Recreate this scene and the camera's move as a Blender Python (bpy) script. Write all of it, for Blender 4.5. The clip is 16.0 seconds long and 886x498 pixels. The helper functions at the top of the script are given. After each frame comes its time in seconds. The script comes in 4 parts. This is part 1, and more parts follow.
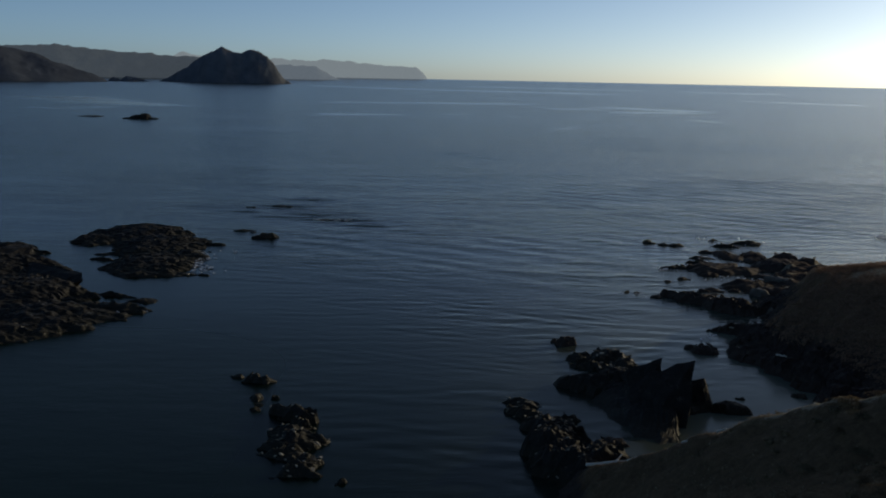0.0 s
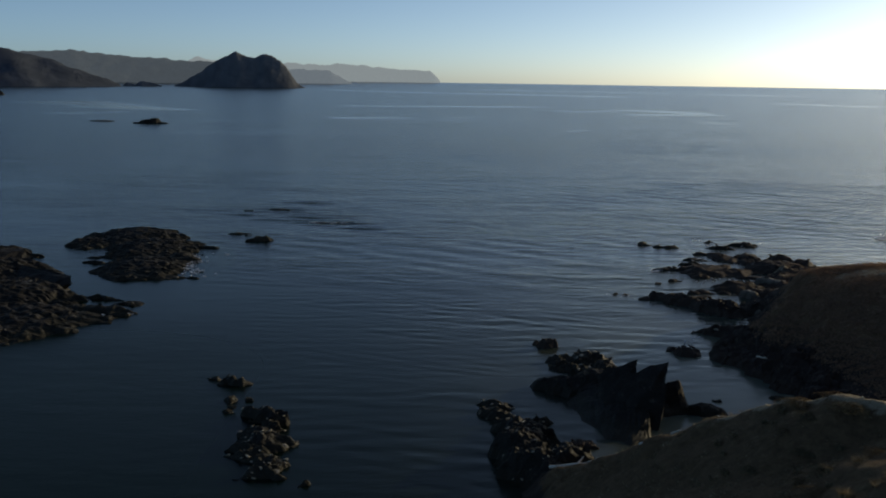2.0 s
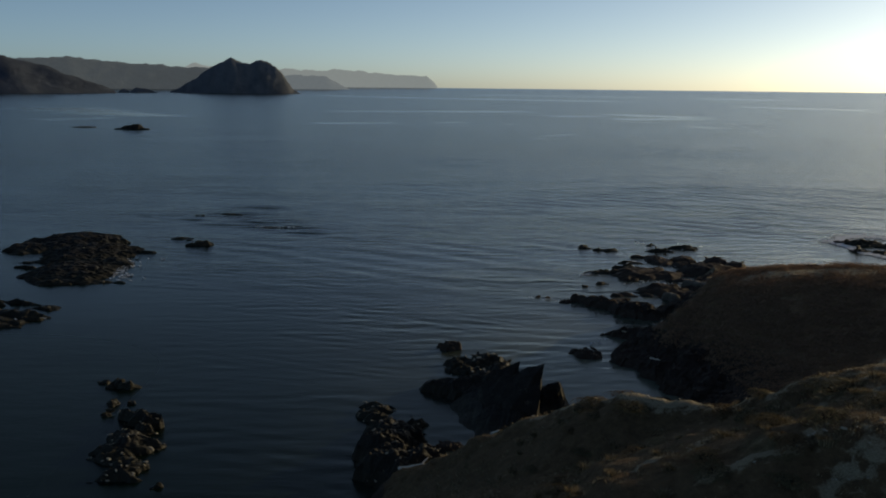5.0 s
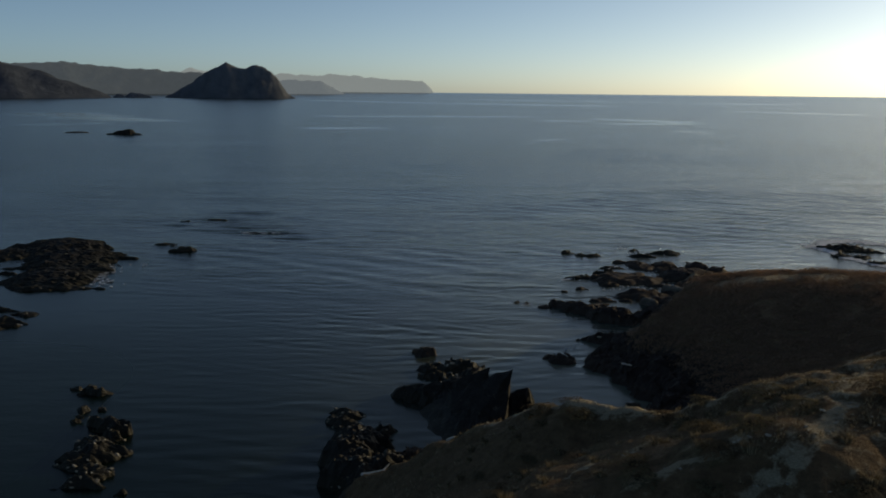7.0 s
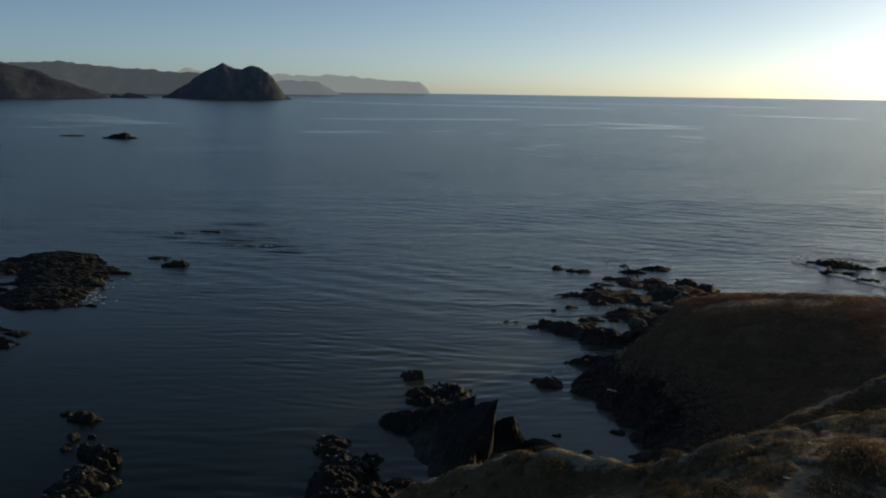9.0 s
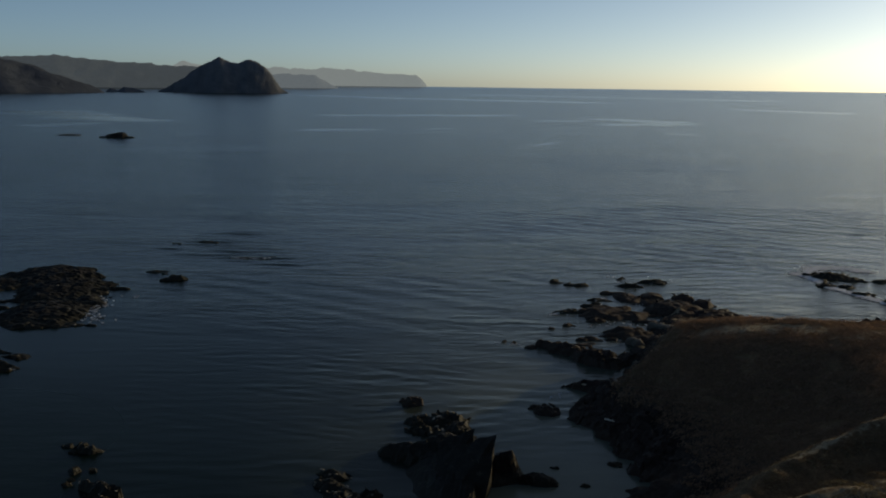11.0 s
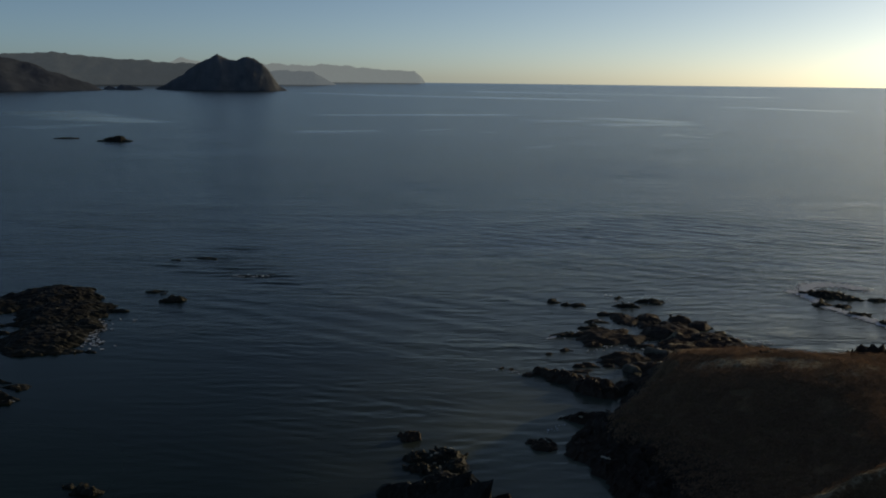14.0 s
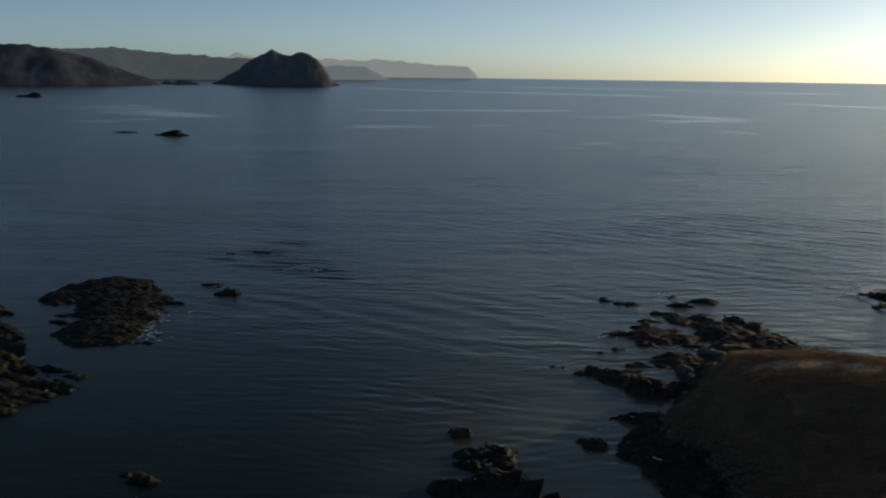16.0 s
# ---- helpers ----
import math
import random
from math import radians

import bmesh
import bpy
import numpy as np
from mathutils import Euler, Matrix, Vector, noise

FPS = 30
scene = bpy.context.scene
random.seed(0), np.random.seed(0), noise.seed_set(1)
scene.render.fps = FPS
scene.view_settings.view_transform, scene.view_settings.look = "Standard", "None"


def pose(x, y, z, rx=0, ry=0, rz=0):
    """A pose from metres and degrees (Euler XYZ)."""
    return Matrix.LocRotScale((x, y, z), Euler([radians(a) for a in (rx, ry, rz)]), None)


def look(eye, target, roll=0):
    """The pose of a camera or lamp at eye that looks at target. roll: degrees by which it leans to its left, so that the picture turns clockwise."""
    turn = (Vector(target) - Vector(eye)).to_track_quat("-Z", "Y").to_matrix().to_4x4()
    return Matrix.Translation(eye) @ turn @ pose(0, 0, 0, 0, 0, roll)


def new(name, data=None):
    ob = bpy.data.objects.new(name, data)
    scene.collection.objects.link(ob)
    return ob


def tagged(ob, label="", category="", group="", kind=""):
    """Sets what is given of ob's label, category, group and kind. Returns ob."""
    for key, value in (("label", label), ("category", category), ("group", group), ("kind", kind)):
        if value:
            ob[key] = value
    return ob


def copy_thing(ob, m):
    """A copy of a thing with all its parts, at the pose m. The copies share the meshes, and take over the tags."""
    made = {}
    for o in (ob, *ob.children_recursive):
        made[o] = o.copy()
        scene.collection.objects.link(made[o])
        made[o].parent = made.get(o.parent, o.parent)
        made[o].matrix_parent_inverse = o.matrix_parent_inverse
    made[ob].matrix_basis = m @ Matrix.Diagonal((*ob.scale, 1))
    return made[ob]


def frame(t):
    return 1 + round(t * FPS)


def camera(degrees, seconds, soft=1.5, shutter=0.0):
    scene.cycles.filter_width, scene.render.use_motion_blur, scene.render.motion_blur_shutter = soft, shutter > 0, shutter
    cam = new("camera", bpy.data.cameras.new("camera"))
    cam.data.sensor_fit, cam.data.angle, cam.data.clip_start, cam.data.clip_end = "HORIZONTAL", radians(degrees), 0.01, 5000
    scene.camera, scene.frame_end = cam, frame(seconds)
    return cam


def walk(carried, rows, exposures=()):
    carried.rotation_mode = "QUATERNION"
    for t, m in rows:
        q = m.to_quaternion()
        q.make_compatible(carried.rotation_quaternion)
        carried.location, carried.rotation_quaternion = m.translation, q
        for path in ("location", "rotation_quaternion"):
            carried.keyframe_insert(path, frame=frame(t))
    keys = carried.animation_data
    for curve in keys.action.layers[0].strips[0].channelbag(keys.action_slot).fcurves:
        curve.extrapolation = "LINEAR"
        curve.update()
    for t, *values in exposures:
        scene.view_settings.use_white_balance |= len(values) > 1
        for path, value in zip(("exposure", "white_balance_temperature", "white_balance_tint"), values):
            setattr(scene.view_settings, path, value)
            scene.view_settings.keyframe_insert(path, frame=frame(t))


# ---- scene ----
# camera: seconds, x, y, z, yaw to the left, pitch, roll
PATH = (
    (0.0, 0.01, -0.00, 25.00, 0.46, -10.28, 1.15),
    (0.5, 0.14, -0.08, 25.01, 0.57, -10.27, 1.01),
    (1.0, 0.27, -0.14, 25.00, 0.96, -10.29, 0.97),
    (1.5, 1.41, 0.13, 25.02, 1.37, -10.24, 0.87),
    (2.0, 3.22, 0.19, 24.90, 1.36, -10.09, 0.84),
    (2.5, 5.44, 0.30, 24.82, 1.36, -10.01, 0.80),
    (3.0, 7.83, 0.26, 24.82, 1.34, -9.96, 0.69),
    (3.5, 9.69, 0.30, 24.77, 1.39, -9.98, 0.62),
    (4.0, 10.93, 0.31, 24.77, 1.43, -9.93, 0.69),
    (6.5, 13.89, 0.24, 24.96, 1.16, -9.55, 0.54),
    (7.0, 14.49, 0.13, 25.01, 1.11, -9.50, 0.59),
    (7.5, 14.88, 0.01, 25.19, 1.08, -9.51, 0.69),
    (8.0, 15.13, -0.13, 25.87, 1.02, -9.49, 0.71),
    (8.5, 15.24, -0.23, 26.65, 0.96, -9.48, 0.79),
    (9.0, 15.20, -0.27, 27.40, 0.89, -9.47, 0.84),
    (9.5, 15.05, -0.32, 28.28, 0.81, -9.56, 0.89),
    (12.0, 15.09, -0.05, 32.32, 0.68, -10.02, 0.65),
    (12.5, 15.18, -0.02, 33.06, 0.69, -10.03, 0.61),
    (13.0, 15.15, -0.08, 33.88, 0.66, -10.15, 0.65),
    (13.5, 15.19, -0.12, 34.59, 0.66, -10.14, 0.65),
    (14.0, 15.12, -0.05, 34.75, 0.62, -10.19, 0.67),
    (14.5, 15.02, 0.01, 34.76, 0.57, -10.17, 0.73),
    (15.0, 14.98, 0.00, 34.76, 0.53, -10.23, 0.73),
    (15.5, 14.93, 0.08, 34.76, 0.48, -10.25, 0.78),
    (15.6, 14.93, 0.08, 34.76, 0.51, -10.26, 0.78),
    (15.7, 14.93, 0.06, 34.77, 0.79, -10.28, 0.78),
    (15.8, 14.93, 0.00, 34.82, 1.61, -10.34, 0.78),
    (15.9, 14.93, -0.06, 34.86, 2.56, -10.41, 0.78),
    (16.0, 14.93, -0.14, 34.92, 3.72, -10.50, 0.79),
)


def eye_pose(x, y, z, yaw, pitch, roll):
    """A camera pose from its place, heading, pitch and roll."""
    a, b = radians(yaw), radians(pitch)
    ahead = Vector((-math.sin(a) * math.cos(b), math.cos(a) * math.cos(b), math.sin(b)))
    eye = Vector((x, y, z))
    return look(eye, eye + ahead, roll)


cam = camera(50.0, 16.0, soft=1.9, shutter=0.4)
walk(cam, [(t, eye_pose(*row)) for t, *row in PATH], exposures=(
    (0.0, 0.55, 10300, 2.0),
    (0.5, 0.86, 10350, 2.0),
    (1.0, 0.76, 10550, 2.0),
    (1.5, 0.89, 10800, 2.0),
    (2.0, 0.87, 11400, 2.0),
    (3.0, 0.88, 12500, 2.0),
    (3.5, 0.74, 13300, 2.1),
    (7.0, 0.72, 13300, 2.1),
    (9.5, 0.74, 13300, 2.1),
    (12.0, 0.42, 12900, 2.0),
    (13.0, 0.41, 12900, 2.0),
    (14.5, 0.44, 12900, 2.0),
    (16.0, 0.72, 13300, 2.1)))

# ---------------------------------------------------------------- sky and sun
SUN_AZ, SUN_EL = 56.0, 12.0  # degrees to the right of +y, and above the horizon
world = bpy.data.worlds.new("sky")
scene.world = world
world.use_nodes = True
wn = world.node_tree
sky = wn.nodes.new("ShaderNodeTexSky")
sky.sky_type = "NISHITA"
sky.sun_disc = False
sky.sun_elevation, sky.sun_rotation = radians(SUN_EL), radians(SUN_AZ)
sky.air_density, sky.dust_density, sky.ozone_density = 0.36, 0.85, 4.6
wn.links.new(sky.outputs[0], wn.nodes["Background"].inputs[0])
wn.nodes["Background"].inputs[1].default_value = 0.1
lamp = bpy.data.lights.new("sun", "SUN")
lamp.energy, lamp.angle, lamp.color = 1.0, radians(0.5), (1.0, 0.94, 0.86)
sun = new("sun", lamp)
SUN_DIR = Vector((math.sin(radians(SUN_AZ)) * math.cos(radians(SUN_EL)), math.cos(radians(SUN_AZ)) * math.cos(radians(SUN_EL)), math.sin(radians(SUN_EL))))
sun.matrix_world = look(SUN_DIR * 200, (0, 0, 0))


# ---------------------------------------------------------------- noise on arrays
def cell(ix, iy, seed):
    """A repeatable random number from 0 to 1 for each lattice cell."""
    n = (ix.astype(np.int64) * 374761393 + iy.astype(np.int64) * 668265263 + seed * 974634777) & 0x7FFFFFFF
    n = ((n ^ (n >> 13)) * 1274126177) & 0x7FFFFFFF
    n = ((n ^ (n >> 16)) * 2246822519) & 0x7FFFFFFF
    return (n & 0xFFFFF) / float(0xFFFFF)


def vnoise(x, y, seed=0):
    """Smooth noise from -1 to 1 with features one unit across."""
    ix, iy = np.floor(x), np.floor(y)
    u, v = x - ix, y - iy
    u, v = u * u * u * (u * (u * 6 - 15) + 10), v * v * v * (v * (v * 6 - 15) + 10)
    a, b = cell(ix, iy, seed), cell(ix + 1, iy, seed)
    c, d = cell(ix, iy + 1, seed), cell(ix + 1, iy + 1, seed)
    return 2 * ((a * (1 - u) + b * u) * (1 - v) + (c * (1 - u) + d * u) * v) - 1


def fbm(x, y, octaves=4, seed=0, gain=0.5):
    out, amp, total = 0, 1.0, 0.0
    for k in range(octaves):
        c, s = math.cos(0.6 * k), math.sin(0.6 * k)
        out = out + amp * vnoise((x * c - y * s) * 2**k + 17.3 * k, (x * s + y * c) * 2**k - 9.1 * k, seed + k)
        total, amp = total + amp, amp * gain
    return out / total


def ridged(x, y, octaves=4, seed=0, gain=0.55):
    """Noise with sharp crests, 0 to 1."""
    out, amp, total = 0, 1.0, 0.0
    for k in range(octaves):
        c, s = math.cos(0.8 * k), math.sin(0.8 * k)
        out = out + amp * (1 - np.abs(vnoise((x * c - y * s) * 2**k + 5.7 * k, (x * s + y * c) * 2**k + 3.3 * k, seed + k)))
        total, amp = total + amp, amp * gain
    return out / total


def smoothstep(a, b, x):
    t = np.clip((x - a) / (b - a), 0, 1)
    return t * t * (3 - 2 * t)


def smooth_max(a, b, k):
    h = np.clip(0.5 + 0.5 * (a - b) / k, 0, 1)
    return b * (1 - h) + a * h + k * h * (1 - h)


# ---------------------------------------------------------------- materials
def base_material(name, roughness=0.9, specular=0.3):
    m = bpy.data.materials.new(name)
    m.use_nodes = True
    n = m.node_tree.nodes
    p = n["Principled BSDF"]
    p.inputs["Roughness"].default_value = roughness
    p.inputs["Specular IOR Level"].default_value = specular
    return m, m.node_tree.nodes, m.node_tree.links, p


def noise_node(n, l, scale, detail=6, rough=0.6, vector=None, distortion=0.0):
    t = n.new("ShaderNodeTexNoise")
    t.inputs["Scale"].default_value, t.inputs["Detail"].default_value = scale, detail
    t.inputs["Roughness"].default_value, t.inputs["Distortion"].default_value = rough, distortion
    if vector is not None:
        l.new(vector, t.inputs["Vector"])
    return t.outputs[0]


def ramp(n, l, value, stops):
    r = n.new("ShaderNodeValToRGB")
    while len(r.color_ramp.elements) < len(stops):
        r.color_ramp.elements.new(0.5)
    for e, (at, c) in zip(r.color_ramp.elements, stops):
        e.position = at
        e.color = (*c, 1) if len(c) == 3 else c
    l.new(value, r.inputs[0])
    return r.outputs[0]


def mix_colour(n, l, fac, a, b, mode="MIX"):
    m = n.new("ShaderNodeMix")
    m.data_type, m.blend_type = "RGBA", mode
    for socket, v in ((m.inputs[0], fac), (m.inputs[6], a), (m.inputs[7], b)):
        if isinstance(v, bpy.types.NodeSocket):
            l.new(v, socket)
        else:
            socket.default_value = v if isinstance(v, float) else (*v, 1)
    return m.outputs[2]


def bump(n, l, p, height, strength, distance, normal=None):
    b = n.new("ShaderNodeBump")
    b.inputs["Strength"].default_value, b.inputs["Distance"].default_value = strength, distance
    l.new(height, b.inputs["Height"])
    if normal is not None:
        l.new(normal, b.inputs["Normal"])
    l.new(b.outputs[0], p.inputs["Normal"])
    return b.outputs[0]


def position(n):
    return n.new("ShaderNodeNewGeometry").outputs["Position"]


def math_node(n, l, op, a, b=None, c=None):
    m = n.new("ShaderNodeMath")
    m.operation = op
    for k, v in enumerate((a, b, c)):
        if v is None:
            continue
        if isinstance(v, bpy.types.NodeSocket):
            l.new(v, m.inputs[k])
        else:
            m.inputs[k].default_value = v
    return m.outputs[0]


def rock_material(name, dark, mid, pale, weed, crust=(0.19, 0.15, 0.075), wet=0.0, relief=1.0):
    """Craggy shore rock: two grains of colour, crusts of lichen, brown weed low down by the tide."""
    m, n, l, p = base_material(name, 0.8, 0.18 + 0.32 * wet)
    pos = position(n)
    stretched = n.new("ShaderNodeMapping")
    stretched.inputs["Rotation"].default_value = (0.5, 0.25, 0.6)
    stretched.inputs["Scale"].default_value = (0.5, 1.6, 2.2)
    l.new(pos, stretched.inputs["Vector"])
    coarse = noise_node(n, l, 0.8, 7, 0.65, stretched.outputs[0], 0.6)
    fine = noise_node(n, l, 6.0, 6, 0.65, pos)
    col = ramp(n, l, coarse, ((0.28, dark), (0.5, mid), (0.72, pale)))
    col = mix_colour(n, l, 0.55, col, ramp(n, l, fine, ((0.3, dark), (0.7, pale))), "OVERLAY")
    lichen = ramp(n, l, noise_node(n, l, 1.7, 5, 0.7, pos), ((0.60, (0, 0, 0)), (0.68, (1, 1, 1))))
    col = mix_colour(n, l, lichen, col, crust)
    xyz = n.new("ShaderNodeSeparateXYZ")
    l.new(pos, xyz.inputs[0])
    tide = math_node(n, l, "ADD", xyz.outputs[2], math_node(n, l, "MULTIPLY", noise_node(n, l, 0.9, 4, 0.6, pos), -1.1))
    low = ramp(n, l, math_node(n, l, "ADD", math_node(n, l, "MULTIPLY", tide, -1.3), 0.75), ((0.4, (0, 0, 0)), (0.75, (1, 1, 1))))
    col = mix_colour(n, l, low, col, weed)
    l.new(col, p.inputs["Base Color"])
    l.new(ramp(n, l, fine, ((0.3, (0.95 - 0.4 * wet,) * 3), (0.75, (0.55 - 0.33 * wet,) * 3))), p.inputs["Roughness"])
    b1 = bump(n, l, p, coarse, 0.8 * relief, 0.35)
    bump(n, l, p, fine, 0.7 * relief, 0.09, b1)
    return m


ROCK = rock_material("shore_rock", (0.026, 0.023, 0.019), (0.06, 0.053, 0.043), (0.14, 0.127, 0.102), (0.036, 0.03, 0.019), (0.17, 0.155, 0.115))
ROCK_DARK = rock_material("dark_basalt", (0.042, 0.028, 0.023), (0.062, 0.042, 0.035), (0.09, 0.063, 0.052), (0.05, 0.034, 0.026), (0.085, 0.066, 0.05), 0.0, 0.5)
REEF = rock_material("weedy_reef", (0.010, 0.0075, 0.0055), (0.018, 0.0145, 0.010), (0.042, 0.034, 0.026), (0.017, 0.0145, 0.0085), (0.06, 0.05, 0.038), 0.25, 0.42)


def turf_material(name, shade, dry, shore):
    """Coastal turf: olive scrub, straw-coloured grass, bare pale sandy soil where the attribute 'bare' says so."""
    m, n, l, p = base_material(name, 0.95, 0.12)
    pos = position(n)
    big = noise_node(n, l, 0.22, 5, 0.6, pos, 0.8)
    small = noise_node(n, l, 2.4, 6, 0.7, pos)
    tiny = noise_node(n, l, 14.0, 4, 0.7, pos)
    scrub = ramp(n, l, small, tuple((at, tuple(shade * v for v in c)) for at, c in ((0.3, (0.04, 0.0235, 0.0135)), (0.5, (0.062, 0.0375, 0.0215)), (0.75, (0.093, 0.057, 0.032)))))
    straw = ramp(n, l, small, ((0.3, (0.085, 0.064, 0.034)), (0.55, (0.19, 0.145, 0.08)), (0.8, (0.32, 0.25, 0.15))))
    patch = ramp(n, l, big, ((dry, (0, 0, 0)), (dry + 0.14, (1, 1, 1))))
    col = mix_colour(n, l, patch, scrub, straw)
    bare = n.new("ShaderNodeAttribute")
    bare.attribute_name = "bare"
    xyz = n.new("ShaderNodeSeparateXYZ")
    l.new(pos, xyz.inputs[0])
    level = math_node(n, l, "ADD", math_node(n, l, "MULTIPLY", xyz.outputs[2], -shore), math_node(n, l, "ADD", small, 0.55))
    stone = ramp(n, l, small, ((0.3, (0.03, 0.02, 0.016)), (0.7, (0.095, 0.067, 0.054))))
    col = mix_colour(n, l, ramp(n, l, level, ((0.45, (0, 0, 0)), (0.6, (1, 1, 1)))), col, stone)
    edge = math_node(n, l, "ADD", bare.outputs["Fac"], math_node(n, l, "MULTIPLY", math_node(n, l, "SUBTRACT", small, 0.52), 3.0))
    soil = ramp(n, l, tiny, ((0.25, (0.2, 0.155, 0.1)), (0.6, (0.36, 0.29, 0.2)), (0.85, (0.5, 0.42, 0.31))))
    col = mix_colour(n, l, ramp(n, l, edge, ((0.36, (0, 0, 0)), (0.78, (1, 1, 1)))), col, soil)
    l.new(col, p.inputs["Base Color"])
    b1 = bump(n, l, p, small, 1.0, 0.3)
    bump(n, l, p, tiny, 0.8, 0.05, b1)
    return m


TURF = turf_material("coastal_turf", 2.4, 0.57, 0.3)
SCRUB = turf_material("dark_coastal_scrub", 3.4, 0.86, 0.17)


def let_light_through(m, n, l, p, colour, share):
    """Thin blades and leaves glow when the sun stands behind them."""
    glow = n.new("ShaderNodeBsdfTranslucent")
    both = n.new("ShaderNodeMixShader")
    both.inputs[0].default_value = share
    l.new(colour, glow.inputs["Color"])
    l.new(p.outputs[0], both.inputs[1])
    l.new(glow.outputs[0], both.inputs[2])
    l.new(both.outputs[0], n["Material Output"].inputs["Surface"])


def grass_material():
    m, n, l, p = base_material("grass_blades", 0.95, 0.08)
    geo = n.new("ShaderNodeNewGeometry")
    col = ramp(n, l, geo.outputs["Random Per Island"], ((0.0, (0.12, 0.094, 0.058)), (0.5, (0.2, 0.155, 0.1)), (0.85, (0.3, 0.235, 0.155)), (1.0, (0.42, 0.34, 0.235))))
    l.new(col, p.inputs["Base Color"])
    let_light_through(m, n, l, p, col, 0.35)
    return m


GRASS = grass_material()


def sea_material():
    """Dark open water under ripples; slick lanes where the wind has left the surface smooth."""
    m, n, l, p = base_material("sea_water", 0.19, 0.5)
    p.inputs["IOR"].default_value = 1.17
    pos = position(n)
    lanes = n.new("ShaderNodeMapping")
    lanes.inputs["Rotation"].default_value = (0, 0, radians(4))
    lanes.inputs["Scale"].default_value = (0.0065, 0.022, 1)
    l.new(pos, lanes.inputs["Vector"])
    slick = noise_node(n, l, 1.0, 3, 0.5, lanes.outputs[0], 1.0)
    place = n.new("ShaderNodeSeparateXYZ")
    l.new(pos, place.inputs[0])
    offshore = n.new("ShaderNodeMapRange")
    offshore.inputs["From Min"].default_value, offshore.inputs["From Max"].default_value = 220.0, 520.0
    offshore.inputs["To Min"].default_value, offshore.inputs["To Max"].default_value = -0.12, 0.0
    l.new(place.outputs[1], offshore.inputs["Value"])
    slick = math_node(n, l, "ADD", slick, offshore.outputs[0])
    calm = ramp(n, l, slick, ((0.54, (1, 1, 1)), (0.62, (0.55,) * 3)))
    stretch = n.new("ShaderNodeMapping")
    stretch.inputs["Rotation"].default_value = (0, 0, radians(-6))
    stretch.inputs["Scale"].default_value = (0.45, 1.0, 1)
    l.new(pos, stretch.inputs["Vector"])
    swell = noise_node(n, l, 0.55, 3, 0.5, stretch.outputs[0])
    chop = noise_node(n, l, 2.6, 4, 0.6, stretch.outputs[0], 0.3)
    chopped = n.new("ShaderNodeAttribute")
    chopped.attribute_name = "chop"
    calm = math_node(n, l, "MULTIPLY", calm, chopped.outputs["Fac"])
    lane = n.new("ShaderNodeAttribute")
    lane.attribute_name = "slick"
    ruffled = math_node(n, l, "MULTIPLY_ADD", lane.outputs["Fac"], -0.45, 1.0)
    calm = math_node(n, l, "MULTIPLY", calm, ruffled)
    breeze = n.new("ShaderNodeAttribute")
    breeze.attribute_name = "ruffle"
    l.new(math_node(n, l, "MULTIPLY", breeze.outputs["Fac"], ruffled), p.inputs["Roughness"])
    gusts = n.new("ShaderNodeMapping")
    gusts.inputs["Rotation"].default_value = (0, 0, radians(-5))
    gusts.inputs["Scale"].default_value = (0.025, 0.11, 1)
    l.new(pos, gusts.inputs["Vector"])
    gust = noise_node(n, l, 1.0, 5, 0.62, gusts.outputs[0], 0.4)
    calm = math_node(n, l, "MULTIPLY", calm, math_node(n, l, "MULTIPLY_ADD", gust, 2.2, -0.3))
    height = math_node(n, l, "MULTIPLY", calm, math_node(n, l, "ADD", math_node(n, l, "MULTIPLY", swell, 0.42), math_node(n, l, "MULTIPLY", chop, 0.12)))
    bump(n, l, p, height, 1.0, 1.0)
    murk = noise_node(n, l, 0.05, 3, 0.5, pos)
    # Lighter water colour here replaces sky reflection that the surface lacks.
    shallow = n.new("ShaderNodeAttribute")
    shallow.attribute_name = "pale_water"
    deep = ramp(n, l, murk, ((0.3, (0.0017, 0.0065, 0.0042)), (0.7, (0.0032, 0.0105, 0.0068))))
    pale_tone = ramp(n, l, murk, ((0.35, (0.09, 0.104, 0.086)), (0.65, (0.118, 0.134, 0.108))))
    l.new(mix_colour(n, l, shallow.outputs["Fac"], deep, pale_tone), p.inputs["Base Color"])
    return m


SEA = sea_material()


def foam_material():
    m, n, l, p = base_material("sea_foam", 0.6, 0.4)
    l.new(ramp(n, l, noise_node(n, l, 9.0, 5, 0.7, position(n)), ((0.3, (0.45, 0.47, 0.5)), (0.7, (0.82, 0.83, 0.84)))), p.inputs["Base Color"])
    return m


FOAM = foam_material()


def far_land_material(name, dark, pale, haze, glow):
    """Land miles off. haze: emission that stands in for light scattered by the air in front of the distant backdrop."""
    m, n, l, p = base_material(name, 1.0, 0.0)
    pos = position(n)
    col = ramp(n, l, noise_node(n, l, 0.02, 8, 0.65, pos, 0.4), ((0.35, dark), (0.65, pale)))
    l.new(col, p.inputs["Base Color"])
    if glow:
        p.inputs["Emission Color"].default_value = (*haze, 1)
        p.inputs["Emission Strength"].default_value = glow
    bump(n, l, p, noise_node(n, l, 0.03, 8, 0.7, pos), 0.8, 8.0)
    return m


